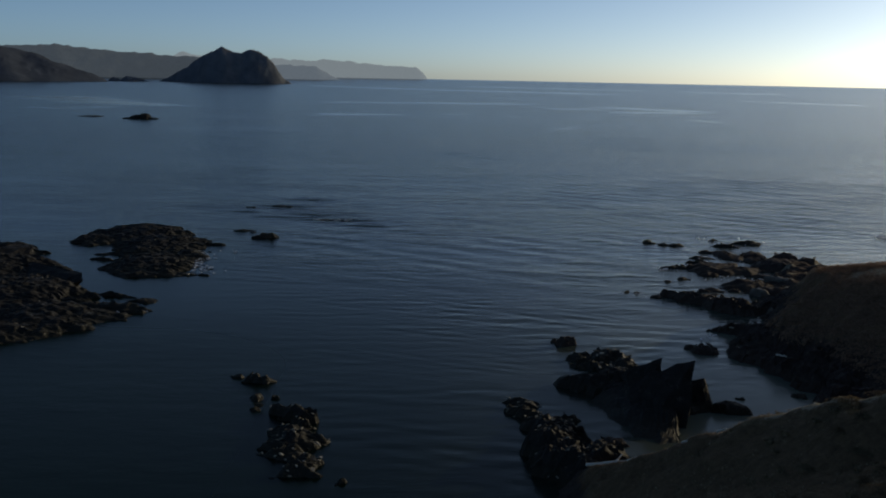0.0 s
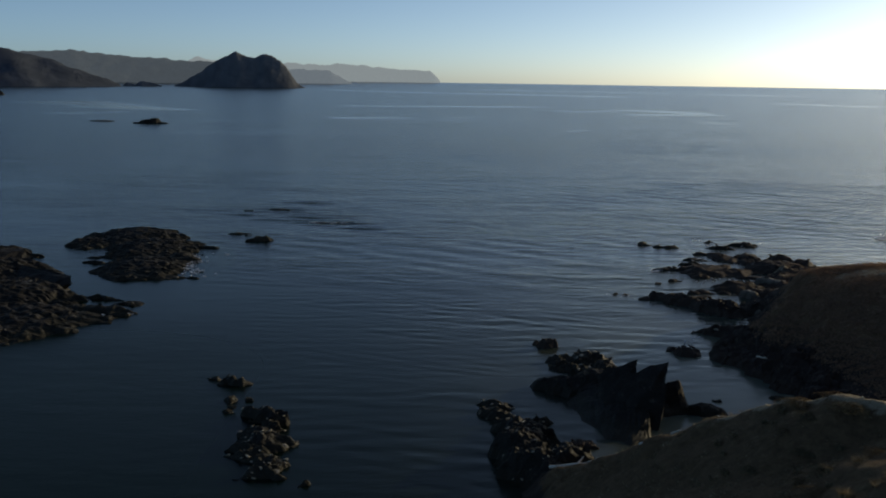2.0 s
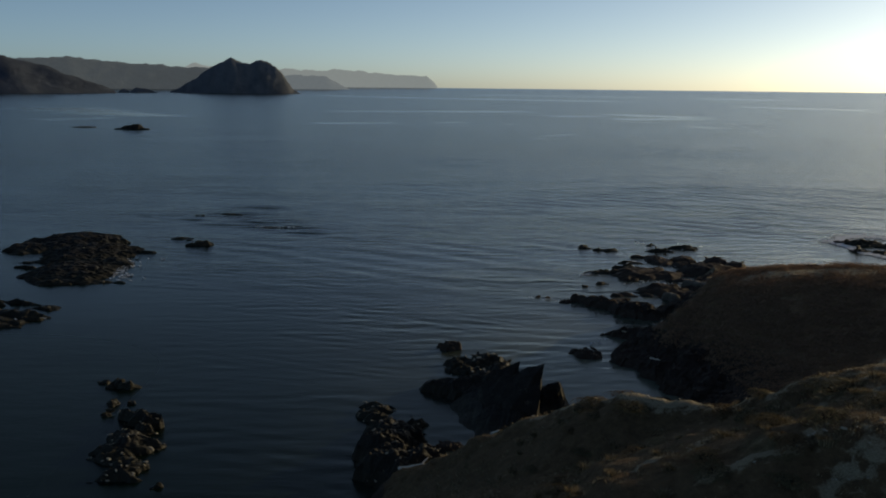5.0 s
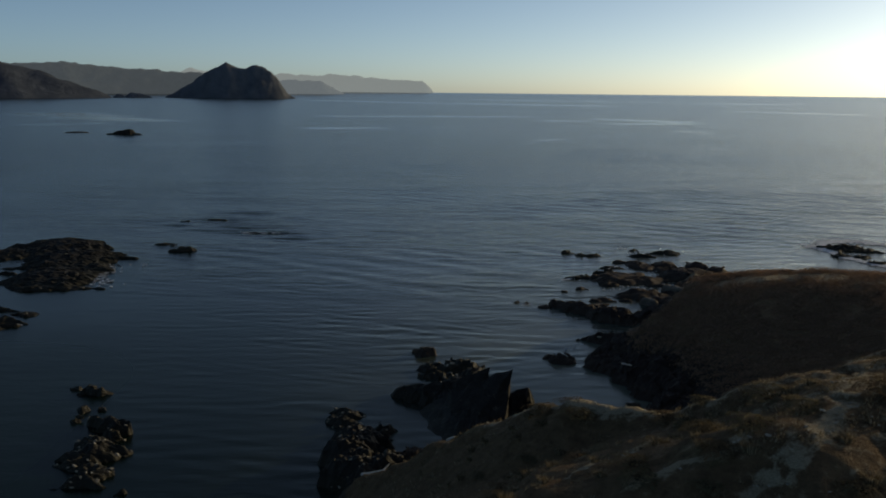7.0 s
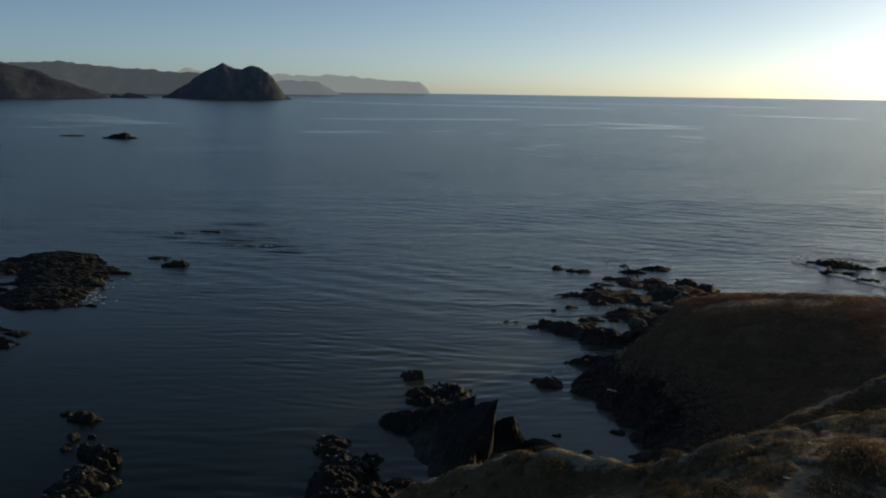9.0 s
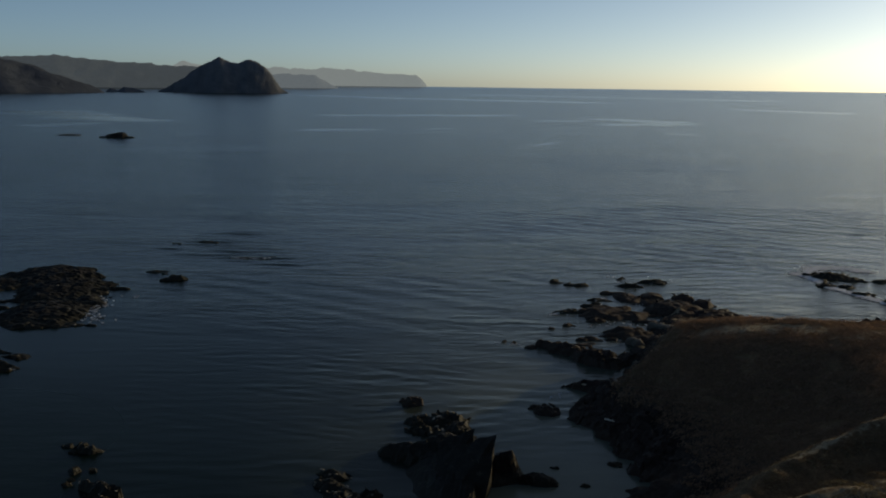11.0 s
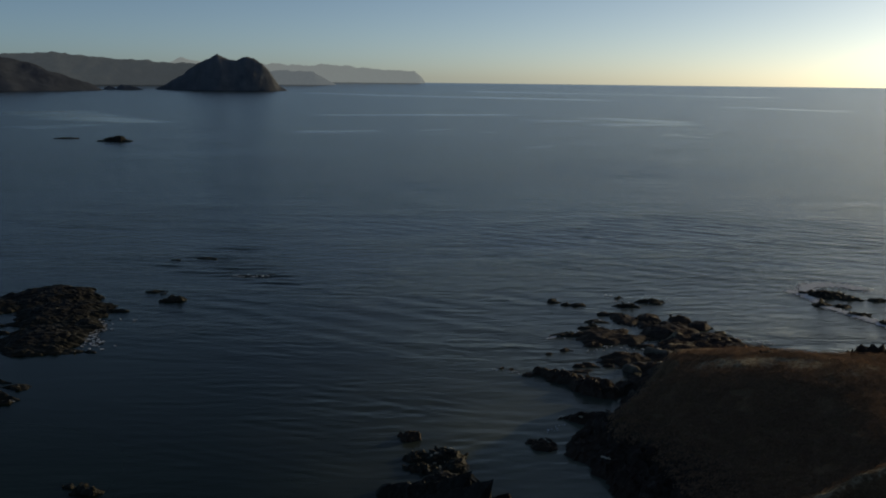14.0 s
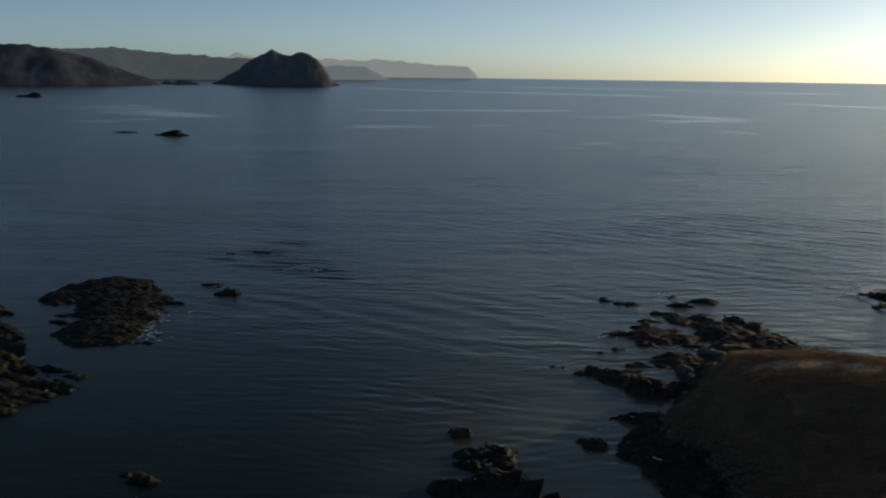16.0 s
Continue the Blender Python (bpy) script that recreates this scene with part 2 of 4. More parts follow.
# Distance haze is mixed into these base colours, hence the blue-grey scrub.
ISLAND = far_land_material("island_scrub_haze_tint", (0.085, 0.092, 0.104), (0.14, 0.148, 0.16), (0, 0, 0), 0)
HEAD = far_land_material("headland_scrub_haze_tint", (0.05, 0.06, 0.078), (0.075, 0.087, 0.108), (0, 0, 0), 0)
# Blue-grey base and faint glow both put air haze onto these backdrop hills.
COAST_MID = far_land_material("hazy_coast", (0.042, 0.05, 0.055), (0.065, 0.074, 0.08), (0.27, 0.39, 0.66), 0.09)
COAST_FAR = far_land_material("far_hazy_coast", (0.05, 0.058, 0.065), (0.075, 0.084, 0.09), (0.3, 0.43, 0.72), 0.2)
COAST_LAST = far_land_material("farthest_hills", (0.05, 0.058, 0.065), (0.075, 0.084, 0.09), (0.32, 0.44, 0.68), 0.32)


# ---------------------------------------------------------------- meshes
def mesh_from_arrays(name, verts, faces, material, smooth=True):
    me = bpy.data.meshes.new(name)
    verts, faces = np.asarray(verts, np.float32), np.asarray(faces, np.int32)
    k = faces.shape[1]
    me.vertices.add(len(verts))
    me.vertices.foreach_set("co", verts.ravel())
    me.loops.add(faces.size)
    me.loops.foreach_set("vertex_index", faces.ravel())
    me.polygons.add(len(faces))
    me.polygons.foreach_set("loop_start", np.arange(len(faces), dtype=np.int32) * k)
    me.update(calc_edges=True)
    me.polygons.foreach_set("use_smooth", np.full(len(faces), smooth))
    me.materials.append(material)
    me.validate()
    return me


def grid_mesh(name, xs, ys, height, material, cut=None, shift=None, attributes=(), smooth=True):
    """A sheet over the lines xs and ys at height(x, y), without what lies wholly under cut. shift(x, y): sideways offsets that rough up its edges."""
    gx, gy = np.meshgrid(xs, ys)
    gz = height(gx, gy)
    nx, ny = len(xs), len(ys)
    idx = np.arange(nx * ny).reshape(ny, nx)
    faces = np.stack([idx[:-1, :-1], idx[:-1, 1:], idx[1:, 1:], idx[1:, :-1]], -1).reshape(-1, 4)
    px, py = gx, gy
    if shift is not None:
        dx, dy = shift(gx, gy)
        px, py = gx + dx, gy + dy
    verts = np.stack([px, py, gz], -1).reshape(-1, 3)
    if cut is not None:
        faces = faces[(verts[faces, 2] > cut).any(1)]
    used = np.unique(faces)
    back = np.zeros(len(verts), np.int32)
    back[used] = np.arange(len(used))
    me = mesh_from_arrays(name, verts[used], back[faces], material, smooth)
    for key, value in attributes:
        layer = me.attributes.new(key, "FLOAT", "POINT")
        layer.data.foreach_set("value", value(gx, gy).ravel()[used].astype(np.float32))
    return me


def lobes_height(lobes, x, y, edge=3.2):
    """The highest of several rounded mounds: x, y, radius across, radius along, turn in degrees, height."""
    out = np.full(x.shape, -3.0)
    for cx, cy, ra, rb, turn, h in lobes:
        c, s = math.cos(radians(turn)), math.sin(radians(turn))
        u, v = ((x - cx) * c + (y - cy) * s) / ra, (-(x - cx) * s + (y - cy) * c) / rb
        d = np.sqrt(u * u + v * v)
        out = np.maximum(out, h * (1 - d**edge) - 0.9 * np.maximum(d - 1, 0))
    return out


def line_ridge(points, x, y, fall_left, fall_right, rounded=1.5, end_fall=0.0):
    """The height of a ridge along a line of crest points x, y, z, which falls away on both sides by those slopes."""
    best = np.full(x.shape, -60.0)
    for (ax, ay, az), (bx, by, bz) in zip(points, points[1:]):
        dx, dy = bx - ax, by - ay
        raw = ((x - ax) * dx + (y - ay) * dy) / (dx * dx + dy * dy)
        t = np.clip(raw, 0, 1)
        px, py = ax + t * dx, ay + t * dy
        past = end_fall * math.hypot(dx, dy) * np.maximum(raw - 1, 0) if (bx, by, bz) == points[-1] else 0
        side = dx * (y - ay) - dy * (x - ax)
        d = np.hypot(x - px, y - py)
        fall = np.where(side > 0, fall_left, fall_right)
        best = np.maximum(best, az + t * (bz - az) - fall * (np.sqrt(d * d + rounded**2) - rounded) - past)
    return best


def crag_field(lobes, seed, rough=0.35, size=1.6, bed=0.6, fins=(), edge=3.2):
    """Height of a craggy rock: mounds, broken by tilted beds and sharp noise."""

    def height(x, y):
        wx, wy = x + 0.55 * size * fbm(x / size, y / size, 3, seed + 3), y + 0.55 * size * fbm(x / size + 31, y / size, 3, seed + 7)
        if edge < 2.5:  # worn reefs: long ragged tongues
            wx, wy = wx + 2.4 * fbm(x / 6, y / 1.3, 4, seed + 41, 0.6), wy + 1.2 * fbm(x / 4, y / 1.4, 4, seed + 43, 0.6)
        h = lobes_height(lobes, wx, wy, edge)
        if edge < 2.5:
            h = h + 0.2 * fbm(x / 4.5, (y - 0.12 * x) / 0.9, 3, seed + 47) + 0.16 * fbm(x / 2.0, (y + 0.2 * x) / 0.55, 3, seed + 49)
        top = np.maximum(h, 0) + 0.3
        if edge < 2.5:
            h = h + 0.3 * np.sqrt(np.minimum(top, 1.2)) * (ridged(x / 1.3, y / 0.8, 4, seed + 57, 0.65) - 0.55)
            h = h + rough * np.sqrt(top) * (0.6 * ridged(wx / (2.6 * size), wy / size, 5, seed + 11, 0.62) - 0.35 + 0.6 * fbm(x / 1.3, y / 0.6, 4, seed + 51, 0.6))
        else:
            h = h + rough * np.sqrt(top) * (1.7 * ridged(wx / (2.6 * size), wy / size, 5, seed + 11, 0.62) - 1.1)
        c, s = math.cos(bed), math.sin(bed)
        phase = (x * c + y * s) / (0.8 * size) + 0.5 * fbm(x / 3, y / 3, 2, seed + 21) + 0.35 * h
        saw = phase - np.floor(phase)
        fine = 0.5 * rough * vnoise(x / 0.45, y / 0.45, seed + 33)
        h = h + rough * (0.9 if edge > 2.5 else 0.3) * np.sqrt(top) * (saw**1.6 - 0.4) + fine * np.clip(top, 0, 1)
        for fin in fins:
            jag = fbm(x / 0.9, y / 0.9, 4, seed + 61, 0.6)
            h = np.maximum(h, line_ridge(fin[0], x + 0.3 * jag, y + 0.35 * fbm(x / 0.8 + 9, y / 0.8, 3, seed + 63), fin[1], fin[2], 0.15, 7.0) + 0.2 * jag)
        return h

    return height


def split_pieces(me, material, smooth):
    """The connected pieces of a mesh of quads that rise above the water, largest first."""
    verts = np.empty(len(me.vertices) * 3, np.float32)
    me.vertices.foreach_get("co", verts)
    verts = verts.reshape(-1, 3)
    faces = np.empty(len(me.loops), np.int32)
    me.loops.foreach_get("vertex_index", faces)
    faces = faces.reshape(-1, 4)
    label = np.arange(len(verts))
    while True:
        low = label[faces].min(1)
        after = label.copy()
        np.minimum.at(after, faces.ravel(), np.repeat(low, 4))
        after = after[after]
        if (after == label).all():
            break
        label = after
    of_face = label[faces[:, 0]]
    out = []
    for k in np.unique(of_face):
        part_faces = faces[of_face == k]
        used, back = np.unique(part_faces, return_inverse=True)
        if len(part_faces) > 5 and verts[used, 2].max() > 0.04:
            out.append((len(part_faces), verts[used], back.reshape(-1, 4)))
    out.sort(key=lambda p: -p[0])
    return [mesh_from_arrays(me.name, v, f, material, smooth) for _, v, f in out]


def boulder_mesh(name, seed, material):
    """A broken stone about one metre across."""
    rnd = random.Random(seed)
    bm = bmesh.new()
    bmesh.ops.create_icosphere(bm, subdivisions=1, radius=0.5)
    for v in bm.verts:
        k = 0.75 + 0.5 * rnd.random()
        v.co = Vector((v.co.x * k * 1.2, v.co.y * k * 0.75, v.co.z * k * 0.45))
    me = bpy.data.meshes.new(name)
    bm.to_mesh(me)
    bm.free()
    me.materials.append(material)
    return me


ROCK_PALE = rock_material("crusted_rock", (0.2, 0.18, 0.15), (0.36, 0.33, 0.28), (0.56, 0.53, 0.46), (0.3, 0.27, 0.22))
SHELL = rock_material("shell_gravel", (0.16, 0.135, 0.11), (0.27, 0.235, 0.2), (0.4, 0.36, 0.31), (0.12, 0.1, 0.08))
BOULDERS_PALE = [boulder_mesh("boulder", k + 80, ROCK_PALE) for k in range(6)]
BOULDERS = [boulder_mesh("boulder", k, ROCK) for k in range(6)]
BOULDERS_DARK = [boulder_mesh("boulder", k + 40, ROCK_DARK) for k in range(6)]


def rock(name, label, lobes, seed, material=None, step=0.3, rough=0.35, size=1.6, stones=0, pale=0.0, group="", category="rock", bed=0.6, stone_size=(0.3, 0.9), fins=(), smooth=False, edge=3.2):
    """A shore rock that rises from the sea bed, with loose stones lying on it as its parts."""
    material = material or ROCK
    height = crag_field(lobes, seed, rough, size, bed, fins, edge)
    pad = 1.5 + size
    x0, x1 = min(l[0] - max(l[2], l[3]) for l in lobes) - pad, max(l[0] + max(l[2], l[3]) for l in lobes) + pad
    y0, y1 = min(l[1] - max(l[2], l[3]) for l in lobes) - pad, max(l[1] + max(l[2], l[3]) for l in lobes) + pad
    cx, cy = lobes[0][0], lobes[0][1]
    xs, ys = np.arange(x0, x1, step), np.arange(y0, y1, step)

    sway = (0.3 if edge > 2.5 else 0.1) * size

    def shift(x, y):
        return sway * fbm(x / 0.7, y / 0.7, 2, seed + 5), sway * fbm(x / 0.7, y / 0.7, 2, seed + 6)

    whole = grid_mesh(name, xs, ys, height, material, -0.8, shift, (), smooth)
    whole.transform(Matrix.Translation((-cx, -cy, 0)))
    pieces = split_pieces(whole, material, smooth)
    ob = new(name, pieces[0])
    ob.location = (cx, cy, 0)
    for extra in pieces[1:]:
        stone = new("outlying_stone", extra)
        stone.parent = ob
    tagged(ob, label, category, group)
    rnd = random.Random(seed)
    pool = BOULDERS_DARK if material is ROCK_DARK else BOULDERS
    made = tries = 0
    while made < stones and tries < stones * 30:
        tries += 1
        x, y = rnd.uniform(x0, x1), rnd.uniform(y0, y1)
        z = float(height(np.array([[x]]), np.array([[y]]))[0, 0])
        if z < -0.05:
            continue
        made += 1
        s = rnd.uniform(*stone_size) * (1.0 if rnd.random() < 0.8 else 1.5)
        st = new("boulder", rnd.choice(BOULDERS_PALE if rnd.random() < pale else pool))
        st.parent = ob
        st.matrix_basis = Matrix.LocRotScale((x - cx, y - cy, z + 0.2 * s), Euler((rnd.uniform(-0.5, 0.5), rnd.uniform(-0.5, 0.5), rnd.uniform(0, 6.3))), (s * rnd.uniform(0.8, 1.4), s, s * rnd.uniform(0.7, 1.2)))
    return ob


def spike(parent, corners, seed, name="spike"):
    """An angular, leaning block of broken rock as a part of an outcrop: the hull of its corners, chipped and weathered."""
    bm = bmesh.new()
    at = Vector(parent.location)
    for c in corners:
        bm.verts.new(Vector(c) - at)
    bmesh.ops.convex_hull(bm, input=bm.verts[:])
    bmesh.ops.triangulate(bm, faces=bm.faces[:])
    for _ in range(2):
        bmesh.ops.subdivide_edges(bm, edges=[e for e in bm.edges if e.calc_length() > 0.25], cuts=1, use_grid_fill=True)
        bmesh.ops.triangulate(bm, faces=bm.faces[:])
    bmesh.ops.subdivide_edges(bm, edges=[e for e in bm.edges if e.calc_length() > 0.25], cuts=1, use_grid_fill=True)
    bmesh.ops.triangulate(bm, faces=bm.faces[:])
    bm.normal_update()
    for v in bm.verts:
        p = (v.co + at - Vector((15.3, 66.6, 0))) * 0.8 + Vector((7.0 * seed, 0, 0))
        v.co = v.co + v.normal * (0.24 * noise.noise(p) + 0.12 * noise.noise(p * 2.7) + 0.06 * noise.noise(p * 6.1))
    me = bpy.data.meshes.new(name)
    bm.to_mesh(me)
    bm.free()
    me.materials.append(REEF)
    part = new(name, me)
    part.parent = parent
    return part


# ---------------------------------------------------------------- the sea
def spread(near0, near1, step, growth, far0, far1):
    """Lines that lie close together from near0 to near1 and ever wider out to far0 and far1."""
    mid = list(np.arange(near0, near1, step))
    out, d, v = [], step, near1
    while v < far1:
        out.append(v)
        d *= growth
        v += d
    back, d, v = [], step, near0
    while v > far0:
        d *= growth
        v -= d
        back.append(v)
    return np.array([far0] + [b for b in back[::-1] if b > far0] + mid + out + [far1])


def wave_train(x, y, heading, length, seed, patch_x, patch_y):
    """Crests of one wave length that run across a heading, bent and broken into patches."""
    c, s = math.cos(radians(heading)), math.sin(radians(heading))
    along = (y * c + x * s) + 2.4 * fbm(x / 30, y / 22, 3, seed) + 0.7 * fbm(x / 7, y / 4, 3, seed + 5) + 0.5 * fbm(x / (1.3 * length), y / length, 2, seed + 7)
    patch = smoothstep(-0.25, 0.5, fbm(x / patch_x, y / patch_y, 3, seed + 9))
    patch = patch * (0.25 + 1.5 * smoothstep(-0.35, 0.4, fbm(x / (1.6 * length), y / length, 2, seed + 13)))
    w = np.sin(along * 2 * math.pi / length)
    return length * patch * (w + 0.3 * w * np.abs(w))


def sea_height(x, y):
    """Low waves bent round the bay, weaker in the lee of the rocks and far out."""
    bowl = 0.0035 * (x - 10) ** 2
    lee = 0.08 + 0.92 * smoothstep(-32, 22, x + 0.4 * (y - 90))
    fade = 1 - smoothstep(150, 420, y)
    outer = smoothstep(95, 135, y + 0.4 * x) * (1 - smoothstep(250, 800, y))
    inner = 1 - smoothstep(105, 150, y)
    w = 0.0065 * inner * wave_train(x, y - 0.4 * bowl, -12, 2.0, 91, 17, 8) + 0.0058 * fade * wave_train(x, y - bowl, 4, 2.8, 131, 24, 12) + 0.0075 * fade * wave_train(x, y, 24, 1.8, 151, 12, 7)
    w = w + 0.0042 * outer * wave_train(x, y, 33, 5.6, 171, 70, 45) + 0.0019 * outer * wave_train(x, y, 14, 8.5, 191, 90, 50)
    for cx, cy, size in ((-20.5, 163.5, 3.0), (-46, 177, 2.6), (-32, 180, 3.0), (-29.5, 190, 2.6), (-39, 172, 2.4), (-31, 166, 2.4), (-26, 170, 2.6), (-36, 171, 2.0), (-14, 158, 2.0)):
        d = np.hypot((x - cx) / (2.2 * size), (y - cy) / size)
        w = w + 0.15 * np.exp(-d * d) * np.sin((y - cy) * 1.9 + 0.6 * np.sin(0.7 * (x - cx)))
    far = 11.0 * smoothstep(2700, 4800, np.hypot(x, y))
    return far + lee * w + 0.006 * fade * lee * fbm(x / 3.0, y / 1.2, 3, 55)


sea_x = spread(-85, 110, 0.6, 1.09, -4900, 4900)
sea_y = [-400.0, -150, -60, -20, 10, 25]
while sea_y[-1] < 4880:
    sea_y.append(sea_y[-1] + max(0.27, 0.004 * sea_y[-1]))


def sea_chop(x, y):
    """How rippled the water is: sheltered among the rocks, livelier out in the bay."""
    shelter = 0.12 + 0.2 * smoothstep(108, 125, y) + (0.88 - 0.2 * smoothstep(108, 125, y)) * smoothstep(-40, 45, x + 0.9 * (y - 115))
    patch = 0.7 + 0.6 * fbm(x / 35, y / 22, 3, 611)
    return np.clip(np.where(y > 420, 1.0, shelter * patch + smoothstep(150, 420, y) * (1 - shelter * patch)), 0.08, 1.2)


# smooth lanes far out: two ends, the half width and how calm they lie
SLICKS = (
    (-382, 893, -295, 793, 38, 1.5), (-295, 793, -211, 705, 34, 1.5), (-262, 612, -236, 671, 20, 1.2),
    (-323, 2104, -54, 1860, 60, 0.8), (-54, 1860, 278, 1690, 60, 0.7), (28, 2637, 518, 2347, 80, 0.6), (518, 2347, 721, 2139, 80, 0.5),
    (-115, 888, 78, 950, 26, 0.7), (-86, 614, -34, 630, 11, 0.7), (-10, 646, 13, 664, 10, 0.5), (33, 640, 44, 625, 8, 0.4),
    (82, 812, 132, 830, 20, 0.4), (143, 900, 206, 812, 28, 0.6), (129, 746, 202, 797, 20, 0.5),
    (386, 1340, 507, 1157, 22, 0.6), (152, 629, 173, 601, 7, 0.6), (43, 463, 51, 470, 4, 0.5), (52, 486, 67, 507, 5, 0.5),
)


def sea_slick(x, y):
    """Where the wind has left lanes of smooth water."""
    out = np.zeros(x.shape)
    for ax, ay, bx, by, wide, calm in SLICKS:
        dx, dy = bx - ax, by - ay
        t = ((x - ax) * dx + (y - ay) * dy) / (dx * dx + dy * dy)
        px, py = ax + t * dx, ay + t * dy
        d = np.hypot(x - px, y - py) + 0.7 * wide * fbm(x / (5 * wide), y / (3 * wide), 3, int(wide) + 700)
        ends = smoothstep(-0.12, 0.12, t) * (1 - smoothstep(0.88, 1.12, t))
        out = np.maximum(out, calm * ends * (1 - smoothstep(0.35 * wide, 1.15 * wide, d)))
    return out


def sea_ruffle(x, y):
    """How finely the breeze roughens the water: least in the lee of the land."""
    east = smoothstep(-25, 70, x + 0.25 * (y - 110)) * (1 - smoothstep(105, 175, y))
    west = (1 - smoothstep(-30, 8, x)) * (1 - smoothstep(78, 108, y))
    return 0.2 + 0.12 * west - east * (0.13 + 0.05 * fbm(x / 24, y / 14, 3, 641))


def sea_pale_water(x, y):
    """Paler water colour over the rock shelf round the cove, making up for too little reflected sky light; dark to
    seaward.
    """
    shelf = smoothstep(-8, 24, x + 0.1 * (y - 70) + 5 * fbm(x / 14, y / 9, 3, 651)) * (1 - smoothstep(140, 250, y))
    cove = smoothstep(12, 20, x) * (1 - smoothstep(88, 108, y))
    return shelf * (0.42 + 0.2 * fbm(x / 6, y / 4, 3, 661) + 0.5 * cove)


sea = new("water", grid_mesh("water", sea_x, np.array(sea_y), sea_height, SEA, attributes=(("chop", sea_chop), ("slick", sea_slick), ("ruffle", sea_ruffle), ("pale_water", sea_pale_water))))
tagged(sea, "calm dark blue sea with fine ripples reaching the horizon", "sea", kind="structure")
bed = new("ground", grid_mesh("ground", np.linspace(-4900, 4900, 40), np.linspace(-400, 4890, 40), lambda x, y: -6 + 0 * x, ROCK_DARK))
tagged(bed, "dark rocky sea bed under the water", "sea bed", kind="structure")

# ---------------------------------------------------------------- near hillside and second headland
SPUR = ((6.5, 57, 0.0), (10.3, 52.4, 3.2), (13.9, 47, 7.27), (16.8, 45, 9.2), (18.5, 42.2, 10.8), (19.9, 39.8, 11.8), (22.9, 37.6, 12.1), (25.6, 35.4, 13.9), (28.3, 36.0, 14.5), (32, 36.6, 15), (46, 40, 15.5))
SHOULDER = ((8, 24, 3), (14, 27, 8), (20, 28.4, 12.4), (25.5, 28.2, 15.0), (29, 31, 15.4), (42, 26, 15.2))
HILL = ((31, 86, 1.5), (36, 90, 3.6), (41.5, 93.5, 5.3), (44, 93, 6.6), (46.5, 92, 7.4), (51, 88.5, 8.1), (55.5, 85.5, 8.5), (62, 83, 8.6), (80, 82, 9.2), (120, 84, 11))
PLATEAU = ((27.4, 31.6, 14.7), (28.8, 32.6, 15.1), (33, 33.6, 15.5), (46, 36, 16))
SPUR_INLAND = ((26, 48.5, 2.5), (31.8, 52, 7.3), (36.7, 55.6, 8.5), (39.2, 57.0, 8.95), (44, 58.8, 10.2), (60, 62, 11))
SPUR_PATH = ((16.2, 45.2), (16.8, 44.6), (18.5, 42), (20, 39.6), (22.9, 37.5), (24.5, 36.2))
TRACK = ((22.6, 25.4), (24.1, 26.6), (25.1, 27.3), (27.1, 30.2), (28.1, 32.1), (29.2, 34.2), (30.3, 35.7), (36, 37.2))
SCAR_UPPER = ((18.3, 30.5), (18.8, 30.9), (20.0, 31.1), (21.3, 32.2))
SCAR_LOWER = ((20.0, 27.9), (20.8, 28.0), (21.6, 28.0), (22.5, 27.8), (23.4, 28.2))
CREST_EDGE = ((22.9, 37.4), (24.4, 35.5), (25.8, 35.2), (28.4, 35.5), (30.3, 36.0))
TRACK_LOW = ((14.2, 46.6), (10.6, 52))


NORTH_X = (40, 47, 52, 56, 62, 66, 75, 90)
NORTH_Y = (135, 130, 123, 119, 116, 114, 116, 120)
SHORE_Y = (20, 35, 45, 50, 56, 59, 62, 66, 69, 72, 75, 78.4, 82, 86, 89, 92, 96, 100, 104, 108, 112, 118, 124, 130, 136)
SHORE_X = (3, 4.5, 5.5, 6, 7.5, 9.5, 14, 23, 28.6, 32.4, 32.2, 31.0, 29.8, 28.0, 28.8, 31.2, 33.0, 34.0, 35.5, 37.5, 39.5, 41, 43, 46.5, 52)


